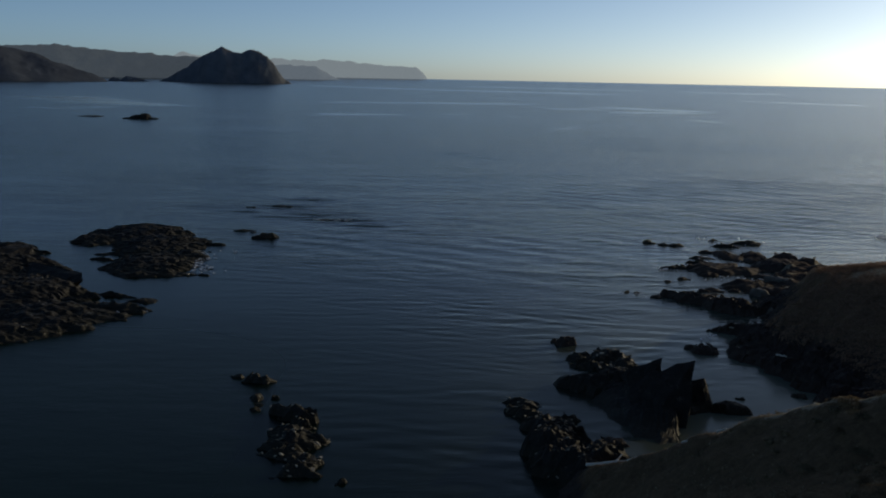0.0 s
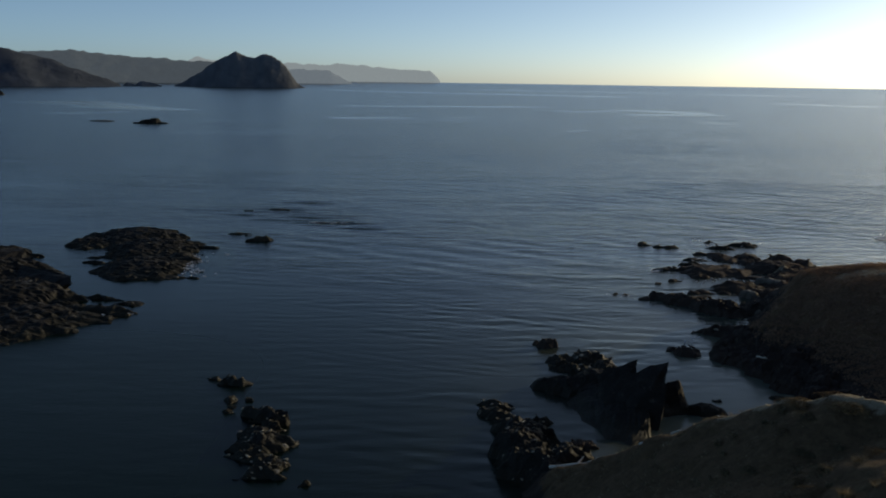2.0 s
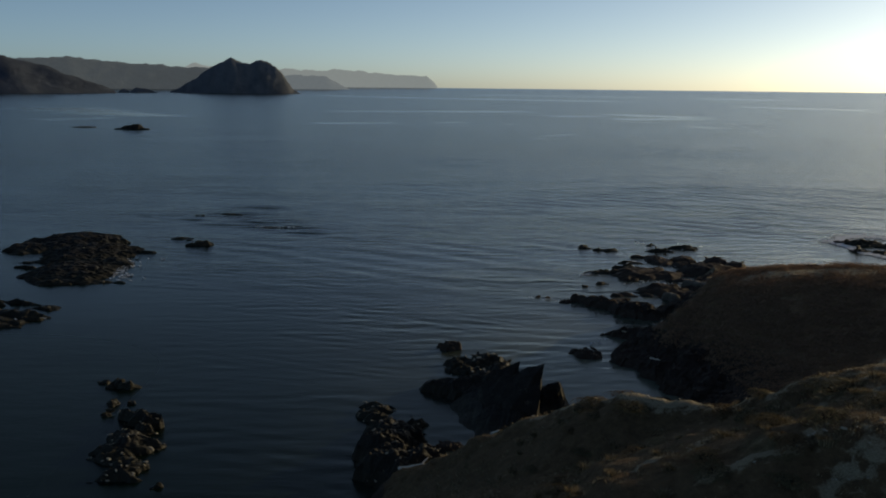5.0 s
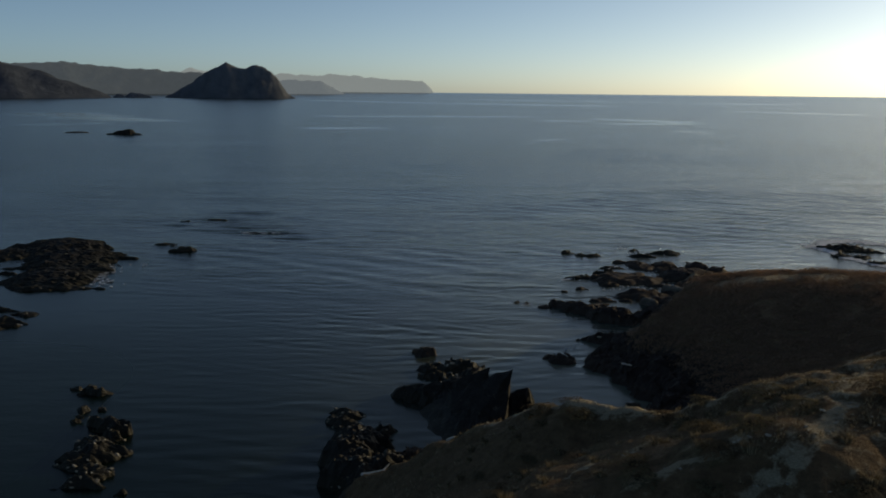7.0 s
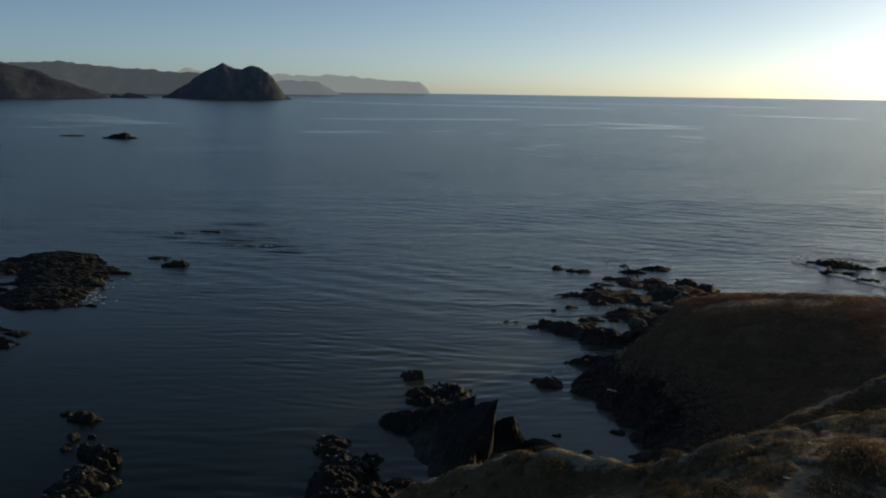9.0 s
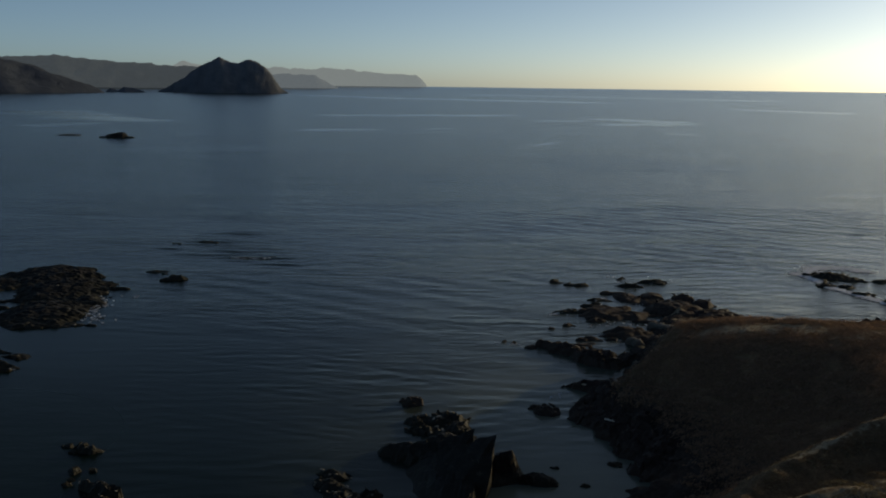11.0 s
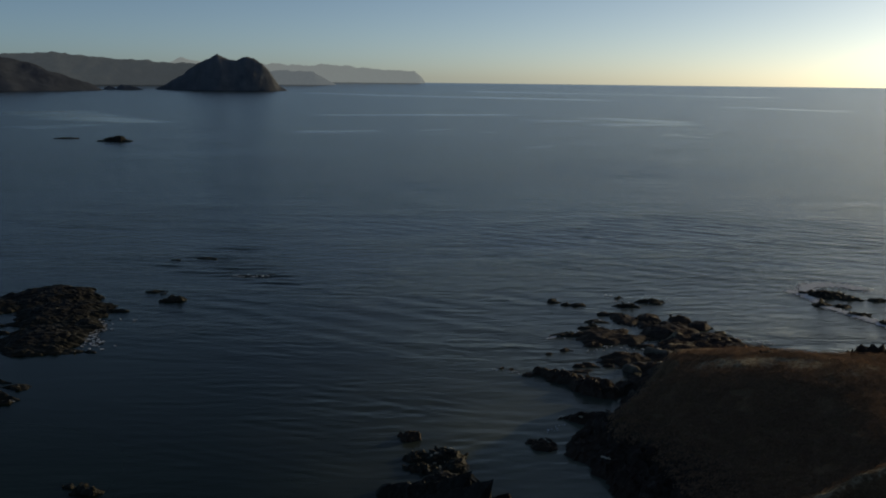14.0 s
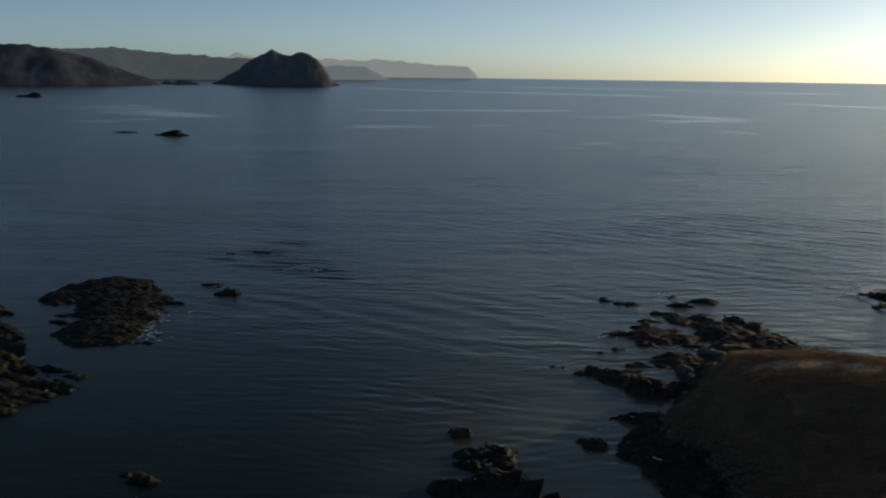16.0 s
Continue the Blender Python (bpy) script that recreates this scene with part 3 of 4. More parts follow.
def land_height(x, y):
    wx, wy = x + 0.5 * fbm(x / 4, y / 4, 3, 301), y + 0.5 * fbm(x / 4, y / 4, 3, 302)
    spur = line_ridge(SPUR, wx, wy, 1.25, 0.8, 0.7) - 0.05
    shoulder = line_ridge(SHOULDER, wx, wy, 0.52, 0.6, 2.0)
    behind = np.maximum(wy - np.interp(wx, [p[0] for p in SPUR], [p[1] for p in SPUR]), 0)
    near = smooth_max(spur, shoulder - 1.2 * behind, 0.4)
    near = smooth_max(near, line_ridge(PLATEAU, wx, wy, 0.55, 0.26, 1.2) - 1.2 * behind, 0.4)
    near = smooth_max(near, line_ridge(SPUR_INLAND, wx, wy, 0.95, 0.45, 0.5), 0.3)
    hill = line_ridge(HILL, wx, wy, 0.3, 0.38, 6.0) - 0.8 * np.maximum(wy - np.interp(wx, (36, 44, 47, 51, 55, 62, 80), (103, 106, 100, 92, 88, 85.5, 84)), 0)
    valley = np.minimum(0.34 * (wx - 29.5 + 0.10 * np.abs(wy - 82)), 7.5) - 0.75 * np.maximum(wy - 94, 0)
    h = smooth_max(smooth_max(near, hill, 1.5), valley, 1.2)
    inland = np.minimum(x - np.interp(y, SHORE_Y, SHORE_X), np.interp(x, NORTH_X, NORTH_Y) - y)
    flat = np.clip(0.4 * inland, -2, 0.85) + 0.35 * fbm(x / 5, y / 2.2, 3, 351)
    h = np.where(y > 90, smooth_max(h, flat, 0.4), h)
    h = np.minimum(h, 0.95 * (x - np.interp(y, SHORE_Y, SHORE_X)) + 0.9 * fbm(x / 2.2, y / 2.2, 3, 341))
    h = h + (0.15 - 0.11 * smoothstep(55, 75, y)) * smoothstep(0.5, 4, h) * fbm(x / 2.4, y / 2.4, 4, 311) + 0.09 * smoothstep(0.5, 3, h) * fbm(x / 0.8, y / 0.8, 2, 315)
    h = h + 0.3 * smoothstep(20, 25, x) * (1 - smoothstep(46, 52, y)) * (ridged(x / 2.2, y / 2.2, 3, 325) - 0.55)
    low = 1 - smoothstep(1.2, 4.0 + 3.0 * smoothstep(62, 68, y) * (1 - smoothstep(33, 38, x)), h)
    return h + low * 0.9 * (1.9 * ridged(x / 3.4, y / 1.7, 4, 321) - 1.2)


def line_wear(points, x, y, width):
    out = np.full(x.shape, 99.0)
    for (ax, ay), (bx, by) in zip(points, points[1:]):
        t = np.clip(((x - ax) * (bx - ax) + (y - ay) * (by - ay)) / ((bx - ax) ** 2 + (by - ay) ** 2), 0, 1)
        out = np.minimum(out, np.hypot(x - ax - t * (bx - ax), y - ay - t * (by - ay)))
    return 1 - smoothstep(0.3 * width, width, out)


def land_bare(x, y):
    """Where feet and weather have worn the turf down to pale soil."""
    worn = np.maximum(1.0 * line_wear(SPUR_PATH, x, y, 0.6 + 0.25 * smoothstep(42, 39, y)), 1.0 * line_wear(TRACK, x, y, 0.75) * smoothstep(-0.55, 0.05, fbm(x / 0.8, y / 0.8, 3, 465)))
    worn = np.maximum(worn, np.maximum(0.95 * line_wear(SCAR_UPPER, x, y, 0.5), 0.95 * line_wear(SCAR_LOWER, x, y, 0.5)))
    worn = np.maximum(worn, 0.6 * line_wear(CREST_EDGE, x, y, 0.5))
    worn = np.maximum(worn, 0.45 * line_wear(TRACK_LOW, x, y, 0.5))
    worn = np.maximum(worn, 0.85 * line_wear(((36.2, 55.4), (39.4, 57.2)), x, y, 0.6))
    worn = np.maximum(worn, 0.55 * line_wear(((39.4, 57.2), (44, 58.8), (60, 62)), x, y, 0.8))
    brow = 0.8 * line_wear(((41, 92.6), (45.8, 91.8), (50.6, 87.6), (55.2, 84.3), (62, 82), (80, 81)), x, y, 2.8) * smoothstep(-0.5, 0.1, fbm(x / 5, y / 2.4, 3, 461))
    c, s = math.cos(0.9), math.sin(0.9)
    u, v = x * c + y * s, -x * s + y * c
    streak = 0.22 * smoothstep(0.12, 0.5, fbm(u / 1.2, v / 4.5, 3, 431)) * smoothstep(17, 23, x) * (1 - smoothstep(39, 44, y))
    gravel = 0.8 * smoothstep(0.1, 0.4, fbm(x / 4.5, y / 2.0, 3, 441)) * smoothstep(99, 106, y) * (1 - smoothstep(126, 131, y))
    top = 0.55 * smoothstep(22, 25, x) * (1 - smoothstep(36, 39, y)) * smoothstep(-0.35, 0.35, fbm(x / 2.2, y / 1.1, 3, 451))
    return np.maximum(np.maximum(worn, brow), np.maximum(np.maximum(streak, top), gravel))


def land_shift(x, y):
    return 0.35 * fbm(x / 1.1, y / 1.1, 2, 331), 0.35 * fbm(x / 1.1, y / 1.1, 2, 332)


near_land = new("ground", grid_mesh("ground", np.arange(2, 60, 0.27), np.arange(12, 62, 0.27), land_height, TURF, -0.5, land_shift, (("bare", land_bare),)))
tagged(near_land, "grassy coastal hillside with worn pale sandy edge", "hillside", kind="structure")
far_land = new("ground", grid_mesh("ground", np.concatenate([np.arange(14, 70, 0.4), np.arange(70, 121, 1.6)]), np.concatenate([np.arange(61.4, 138, 0.4)]), land_height, SCRUB, -0.5, land_shift, (("bare", land_bare),)))
tagged(far_land, "dark scrub-covered low headland above the shore", "headland", kind="structure")

# ---------------------------------------------------------------- shore rocks
outcrop = rock("rock_outcrop", "large dark craggy rock outcrop with pale crusts in the sea", ((-57, 112, 9, 11, 0, 2.4), (-48, 101, 8, 11, 15, 2.0), (-41.5, 93, 5, 8, 25, 1.2), (-36.5, 98.6, 4.2, 1.5, -10, 0.55), (-36.8, 94.2, 4.2, 2.4, -15, 0.65), (-61, 125, 5, 7, 0, 1.7), (-63, 100, 12, 13, 0, 2.9), (-44, 87, 5.5, 3.6, 0, 1.0), (-34.6, 101.2, 2.6, 0.5, -4, 0.26), (-33.6, 97.2, 2.6, 0.6, -10, 0.35), (-34.6, 95.0, 2.4, 0.5, -10, 0.3), (-37.5, 104.0, 2.6, 0.6, -5, 0.5)), 3, REEF, step=0.2, rough=0.16, size=2.2, stones=26, pale=0.7, stone_size=(0.1, 0.3), edge=2.0)
spike(outcrop, ((-58.5, 120.4, 1.9), (-57.4, 123.7, 2.0), (-54.9, 122.4, 1.9), (-54.5, 121.8, 1.2), (-55.2, 121.5, -0.5), (-56.4, 114.8, -0.5), (-57.0, 126.0, -0.5), (-62.0, 126.0, -0.5), (-62.0, 118.0, -0.5)), 11, "rock_block")
spike(outcrop, ((-50.3, 111.8, 1.9), (-47.1, 110.5, 1.8), (-43.1, 108.4, 1.7), (-42.5, 106.9, 1.0), (-43.6, 107.5, -0.5), (-47.4, 104.0, -0.5), (-46.0, 112.5, -0.5), (-53.0, 114.0, -0.5), (-52.0, 106.0, -0.5)), 12, "rock_block")
rock("rock_reef", "broad low weedy brown rock reef awash at its edges", ((-48, 144.5, 7.5, 8.5, 0, 1.4), (-42, 135, 6.4, 9, 5, 1.3), (-38.6, 121.5, 5.6, 8, 0, 1.1), (-37.4, 116, 5.0, 2.4, 0, 0.6), (-52.8, 138.5, 3.2, 4.4, 25, 0.8), (-36, 129, 2.6, 5, 10, 0.7), (-34.6, 136.8, 2.4, 0.6, -5, 0.28), (-33.4, 120.8, 3.0, 0.6, -8, 0.25), (-33.4, 116.4, 3.4, 0.5, -8, 0.22), (-35.2, 126.0, 2.0, 0.6, 0, 0.25), (-46.4, 124.6, 1.8, 0.6, 0, 0.35), (-47.4, 127.6, 1.6, 0.5, 0, 0.3)), 9, REEF, step=0.2, rough=0.14, size=2.0, stones=14, pale=0.3, stone_size=(0.15, 0.4), edge=1.8, category="reef")
rock("rock", "small low brown rock standing alone in the sea", ((-28.8, 145.0, 1.5, 1.7, 0, 0.75), (-30.4, 145.2, 0.6, 0.3, 0, 0.2)), 14, REEF, step=0.22, rough=0.16, size=0.9, stones=2, stone_size=(0.15, 0.3), edge=1.8)
for lobes, sd in ((((-32.0, 179.5, 2.4, 0.7, 4, 0.1), (-37.5, 178.0, 0.9, 0.4, 0, 0.07)), 15), (((-20.0, 164.2, 2.0, 0.6, 0, 0.1), (-16.4, 165.0, 0.8, 0.4, 0, 0.07)), 16), (((-33.4, 150.0, 1.6, 0.5, 0, 0.2), (-31.8, 148.6, 0.7, 0.4, 0, 0.15)), 22)):
    rock("rock_reef", "sunken reef just breaking the water", lobes, sd, REEF, step=0.2, rough=0.1, size=0.7, category="reef", group="sunken reefs", smooth=True, edge=2.0)
rock("rock", "flat dark rock just above the water", ((-15.6, 74.9, 1.5, 0.7, -12, 0.5), (-17.6, 75.8, 0.5, 0.4, 0, 0.2)), 17, REEF, step=0.16, rough=0.3, size=0.8, stones=5, stone_size=(0.25, 0.5))
rock("rock", "little wet stone breaking the water surface", ((-14.8, 70.6, 0.55, 0.7, 20, 0.45), (-14.5, 68.2, 0.5, 0.4, 0, 0.25), (-13.4, 70.9, 0.4, 0.4, 0, 0.3)), 19, REEF, step=0.11, rough=0.14, size=0.5, stones=3, stone_size=(0.2, 0.4), edge=2.6)
rock("rock_outcrop", "jagged brown rock with pale crusted stones standing in shallow water", ((-11.2, 66.0, 0.95, 1.7, -6, 1.0), (-10.3, 61.4, 1.9, 3.6, 6, 0.85), (-11.6, 62.5, 0.9, 1.6, 0, 0.4), (-9.3, 57.8, 1.3, 2.0, 15, 0.5), (-7.5, 55.2, 0.45, 0.4, 0, 0.35)), 23, REEF, step=0.12, rough=0.3, size=0.8, stones=110, pale=0.7, stone_size=(0.1, 0.3), edge=1.9)
rock("rock_outcrop", "rugged rock spur with pale ledges below the hillside", ((6.3, 68.2, 1.1, 1.6, 10, 0.6), (7.7, 65.2, 1.7, 2.0, 0, 1.1), (7.4, 61.2, 1.9, 3.2, -8, 1.7), (5.7, 70.0, 1.2, 0.6, -8, 0.45), (9.0, 57.2, 2.4, 3.2, 0, 2.1)), 29, REEF, step=0.12, rough=0.3, size=0.9, stones=90, pale=0.55, stone_size=(0.1, 0.32), edge=2.2)
black_rock = rock("rock_outcrop", "black jagged rock with upright spikes rising from the cove", ((15.1, 72.4, 3.0, 3.6, 12, 1.4), (11.6, 75.0, 2.0, 1.3, -10, 1.0), (15.0, 77.6, 2.8, 1.8, 0, 0.9), (21.9, 70.0, 1.7, 0.8, -12, 0.8)), 31, REEF, step=0.12, rough=0.14, size=1.2, stones=5, bed=1.1, stone_size=(0.15, 0.4),
     fins=((((9.9, 75.8, 0.9), (13.0, 74.3, 1.8), (15.4, 73.1, 2.3)), 3.0, 1.0),))
spike(black_rock, ((10.6, 71.6, -0.5), (12.6, 64.2, -0.5), (14.4, 62.2, -0.5), (16.4, 62.9, -0.5), (17.4, 67.4, -0.5), (16.0, 64.4, 0.4), (16.9, 67.2, 1.4), (15.8, 69.8, 2.0), (13.0, 72.6, 1.0)), 8)
spike(black_rock, ((17.8, 72.0, -0.5), (18.0, 68.9, -0.5), (20.7, 69.9, -0.5), (21.2, 71.6, -0.5), (18.3, 70.5, 2.0), (18.9, 70.4, 2.4), (19.7, 70.6, 2.35), (20.3, 70.8, 1.4), (18.8, 71.6, 1.9)), 9)
spike(black_rock, ((12.6, 71.2, -0.5), (14.4, 66.6, -0.5), (17.5, 66.0, -0.5), (18.1, 69.6, -0.5), (15.0, 72.4, -0.5), (13.8, 70.6, 2.3), (15.4, 70.0, 2.9), (16.7, 69.4, 3.3), (18.45, 68.5, 4.55), (18.05, 69.0, 3.3)), 5)
spike(black_rock, ((12.8, 75.0, -0.5), (14.4, 71.0, -0.5), (16.9, 71.4, -0.5), (17.0, 74.2, -0.5), (14.2, 73.2, 2.2), (15.6, 72.7, 2.7), (16.85, 72.3, 3.5), (16.3, 72.9, 2.7)), 6)
rock("rock", "small dark rock at the foot of the spur", ((11.4, 63.0, 1.3, 0.6, -5, 0.35),), 33, ROCK_DARK, step=0.14, rough=0.2, size=0.7, stones=3, stone_size=(0.2, 0.4))
rock("rock", "low brown rock hump with crusted top beside the black rock", ((14.6, 83.3, 2.0, 1.7, 0, 0.75), (12.0, 83.2, 1.2, 1.0, 0, 0.5), (15.8, 80.8, 1.2, 1.6, 0, 0.8), (13.0, 80.4, 2.2, 0.7, -10, 0.5)), 37, REEF, step=0.14, rough=0.34, size=0.9, stones=30, pale=0.5, stone_size=(0.2, 0.5))
rock("rock", "small dark rock alone in open water", ((11.3, 88.0, 1.0, 0.85, 0, 0.75), (10.1, 88.9, 0.4, 0.3, 0, 0.25)), 41, ROCK_DARK, step=0.14, rough=0.3, size=0.7, stones=3, stone_size=(0.2, 0.4))
rock("rock", "dark rounded rock off the shore platform", ((24.0, 86.4, 1.4, 1.1, 0, 0.65), (22.9, 87.6, 0.8, 0.5, 20, 0.35)), 43, ROCK_DARK, step=0.15, rough=0.28, size=0.8, stones=4, stone_size=(0.2, 0.5))
rock("rock_ledge", "dark shore platform of broken rock along the cove", ((30.3, 93.6, 3.0, 1.6, -8, 1.0), (27.9, 85.4, 1.8, 2.8, 0, 0.9), (28.0, 94.0, 1.8, 0.6, -8, 0.45), (32.5, 88.5, 4.5, 5.0, 0, 1.9), (31.4, 82.0, 3.8, 5.0, 15, 1.5), (33.6, 76.0, 3.6, 4.5, 15, 1.8), (28.2, 88.2, 1.6, 2.0, 0, 0.6), (36.6, 98.0, 2.8, 3.4, 0, 1.6), (37.8, 103.8, 4.0, 3.2, 0, 1.5), (43, 104, 6, 5, 0, 2.2), (31.4, 77.5, 2.6, 3.8, 15, 1.4), (29.4, 84.5, 2.0, 3.6, 5, 1.1), (32.3, 72.4, 2.6, 2.8, 0, 1.3), (32.4, 80.5, 2.4, 3.0, 0, 2.3), (31.4, 86.0, 2.4, 3.0, 0, 2.4)), 47, ROCK_DARK, step=0.2, rough=0.36, size=1.3, stones=60, pale=0.06, category="rock ledge")
rock("rock_ledge", "long dark rock ridge running out into the water", ((31.5, 103.6, 3.4, 2.2, -45, 1.2), (28.4, 107.4, 3.0, 1.6, -42, 1.0), (26.2, 109.6, 1.4, 0.9, -30, 0.7)), 53, ROCK_DARK, step=0.18, rough=0.3, size=1.1, stones=14, category="rock ledge")
for lx, ly, s, sd in ((24.3, 109.0, 0.8, 61), (22.3, 111.0, 0.36, 62), (21.2, 111.4, 0.3, 63), (27.6, 118.0, 0.45, 64), (34.5, 113.0, 0.8, 65)):
    rock("rock", "small wet stone off the end of the rock ridge", ((lx, ly, s, s * 0.6, 0, 0.12 + 0.22 * s),), sd, ROCK_DARK, step=0.12, rough=0.14, size=0.5, group="stones off the ridge")
flat_rnd = random.Random(207)
for k, (lx, ly) in enumerate(((31.2, 113.2), (37.2, 108.4), (30.4, 111.0), (37.4, 118.4), (40.8, 117.4), (43.6, 118.8), (41.4, 121.4), (45.8, 120.2), (33.8, 122.4), (35.2, 131.4), (38.4, 129.6), (41.6, 126.6), (46.6, 133.4), (52.4, 128.6), (38.4, 139.4), (36.6, 134.8), (30.6, 119.4), (56.2, 121.6), (43.2, 112.6))):
    wide = flat_rnd.uniform(0.7, 1.7)
    rock("rock", "low flat wet rock between the slabs of the shore platform", ((lx, ly, wide, wide * flat_rnd.uniform(0.45, 0.8), flat_rnd.uniform(-25, 15), flat_rnd.uniform(0.25, 0.5)), (lx + wide * 0.8, ly - 0.3, wide * 0.5, wide * 0.35, 0, 0.22)), 210 + k, REEF if k % 2 else ROCK_DARK, step=0.17, rough=0.16, size=0.8, group="platform rocks", edge=2.0, smooth=True)
for lx, ly, s, sd in ((23.6, 73.1, 0.5, 141), (28.6, 74.0, 0.7, 143), (25.5, 69.7, 0.45, 145)):
    rock("rock", "small dark stone in the shallow cove", ((lx, ly, s, s * 0.6, 0, 0.1 + 0.15 * s),), sd, ROCK, step=0.12, rough=0.14, size=0.5, group="cove stones")
rock("rock_slab", "low brown rock slab of the outer shore platform", ((36.0, 126.4, 3.6, 3.6, 0, 0.75), (39.2, 124.8, 2.4, 2.2, 0, 0.6)), 67, ROCK_DARK, step=0.25, rough=0.16, size=1.6, stones=8, stone_size=(0.2, 0.45), smooth=True, edge=2.0)
rock("rock_slab", "broad dark rock slab of the outer shore platform", ((45.5, 128.5, 4.2, 3.4, -20, 1.1), (50.0, 123.0, 4.6, 4.0, -30, 1.3), (53.0, 117.0, 5.0, 4.6, -20, 1.5), (48.5, 114.5, 4.5, 3.6, 0, 1.1)), 71, ROCK_DARK, step=0.27, rough=0.2, size=1.8, stones=14, stone_size=(0.25, 0.6), smooth=True)
rock("rock_slab", "weedy brown rock slab beside a tide pool", ((37.4, 115.4, 2.6, 2.4, 30, 0.75), (40.0, 111.5, 3.6, 2.2, -20, 0.8)), 73, ROCK_DARK, step=0.25, rough=0.2, size=1.4, stones=10, stone_size=(0.2, 0.45), smooth=True, edge=2.0)
for lx, ly, ra, rb, turn, sd in ((41.8, 117.8, 2.6, 0.8, -52, 221), (41.6, 111.0, 2.8, 0.9, -50, 222), (36.8, 111.0, 1.6, 0.6, -35, 223), (37.2, 102.4, 2.4, 0.8, 10, 224), (43.4, 107.3, 1.8, 0.7, -45, 225)):
    rock("gravel_bank", "pale shell gravel lying between dark shore slabs", ((lx, ly, ra, rb, turn, 0.95),), sd, SHELL, step=0.2, rough=0.04, size=0.9, group="gravel banks", category="gravel", smooth=True, edge=5.0)
for lx, ly, ra, rb, h, sd in ((40.3, 136.5, 1.8, 3.6, 0.5, 81), (44.2, 136.8, 1.7, 1.9, 0.65, 82), (48.6, 135.8, 1.7, 1.7, 0.8, 83), (50.6, 132.4, 1.7, 1.7, 0.75, 84), (43.4, 132.2, 1.4, 1.6, 0.6, 85)):
    rock("rock", "dark block of rock on the outer shore platform", ((lx, ly, ra, rb, 12, h),), sd, ROCK_DARK, step=0.2, rough=0.2, size=1.2, stones=2, smooth=True, group="outer platform blocks")
rock("rock_reef", "flat reef awash at the end of the platform", ((46.4, 147.6, 2.9, 0.9, -14, 0.42), (42.6, 150.6, 0.9, 0.5, 0, 0.3), (42.2, 144.6, 2.0, 0.7, 0, 0.35)), 87, REEF, step=0.2, rough=0.2, size=0.9, stones=3, category="reef", edge=2.0)
rock("rock_reef", "thin low reef strip in the water", ((31.4, 127.0, 2.3, 0.9, 8, 0.35),), 88, REEF, step=0.2, rough=0.22, size=0.9, stones=2, category="reef", edge=2.0)
rock("rock_reef", "low split reef off the platform", ((31.9, 147.4, 0.9, 0.8, 0, 0.42), (34.3, 145.2, 1.3, 0.7, -10, 0.36)), 89, REEF, step=0.2, rough=0.2, size=0.7, stones=2, category="reef", edge=2.0)
rock("rock_reef", "reef with surf breaking round it", ((77.0, 154.2, 3.4, 2.2, -15, 0.75), (80.3, 152.4, 2.4, 1.5, 0, 0.5), (74.2, 147.6, 1.8, 1.0, -10, 0.45), (76.6, 146.6, 1.6, 0.9, 0, 0.45)), 93, REEF, step=0.25, rough=0.35, size=1.3, stones=8, category="reef", edge=2.0)
rock("rock", "small rocks in the surf beside the reef", ((77.0, 141.2, 2.0, 0.8, -10, 0.4), (78.6, 136.1, 1.0, 1.4, 0, 0.45), (84.0, 150.9, 1.4, 1.0, 0, 0.4)), 94, step=0.22, rough=0.3, size=0.9, stones=3)
rock("rock", "dark rock at the far edge of the headland", ((66, 111.5, 3.8, 3.0, 0, 3.2), (71, 112, 3.5, 3, 0, 2.6)), 95, ROCK_DARK, step=0.3, rough=0.6, size=1.5, stones=8)
rock("rock_outcrop", "dark crag standing behind the headland brow", ((47.4, 94.6, 2.2, 1.3, -35, 7.5), (49.8, 92.0, 2.0, 1.2, -40, 8.0), (44.8, 95.8, 1.8, 1.2, 0, 6.3)), 96, REEF, step=0.22, rough=0.1, size=1.0, stones=6)
rock("rock_outcrop", "low dark crag at the seaward end of the brow", ((53.8, 88.2, 1.9, 1.0, -35, 8.2), (56.2, 86.8, 1.6, 0.9, -30, 8.5), (61.6, 84.8, 2.2, 1.1, -15, 9.0), (64.4, 84.3, 1.8, 1.0, -10, 8.9)), 98, REEF, step=0.22, rough=0.08, size=1.0, stones=6)
rock("rock_islet", "black twin-humped rock islet far out in the bay", ((-162.5, 503, 4.2, 3.0, 0, 2.7), (-167.5, 502.5, 3.4, 2.6, 0, 2.0), (-171, 501, 3.4, 2.0, 0, 0.6), (-158.5, 503, 3.4, 2.0, 0, 0.7)), 101, REEF, step=0.5, rough=0.3, size=2.0, category="islet")
rock("rock_reef", "thin dark reef beside the far islet", ((-196, 518, 7, 2.6, 0, 0.55),), 102, ROCK_DARK, step=0.6, rough=0.3, size=2.0, category="reef")
rock("rock_islet", "low black rock islet near the far headland", ((-548, 1113, 9, 6, 0, 5.5), (-560, 1110, 11, 6, 0, 2.6)), 103, ROCK_DARK, step=1.2, rough=0.6, size=4.0, category="islet")


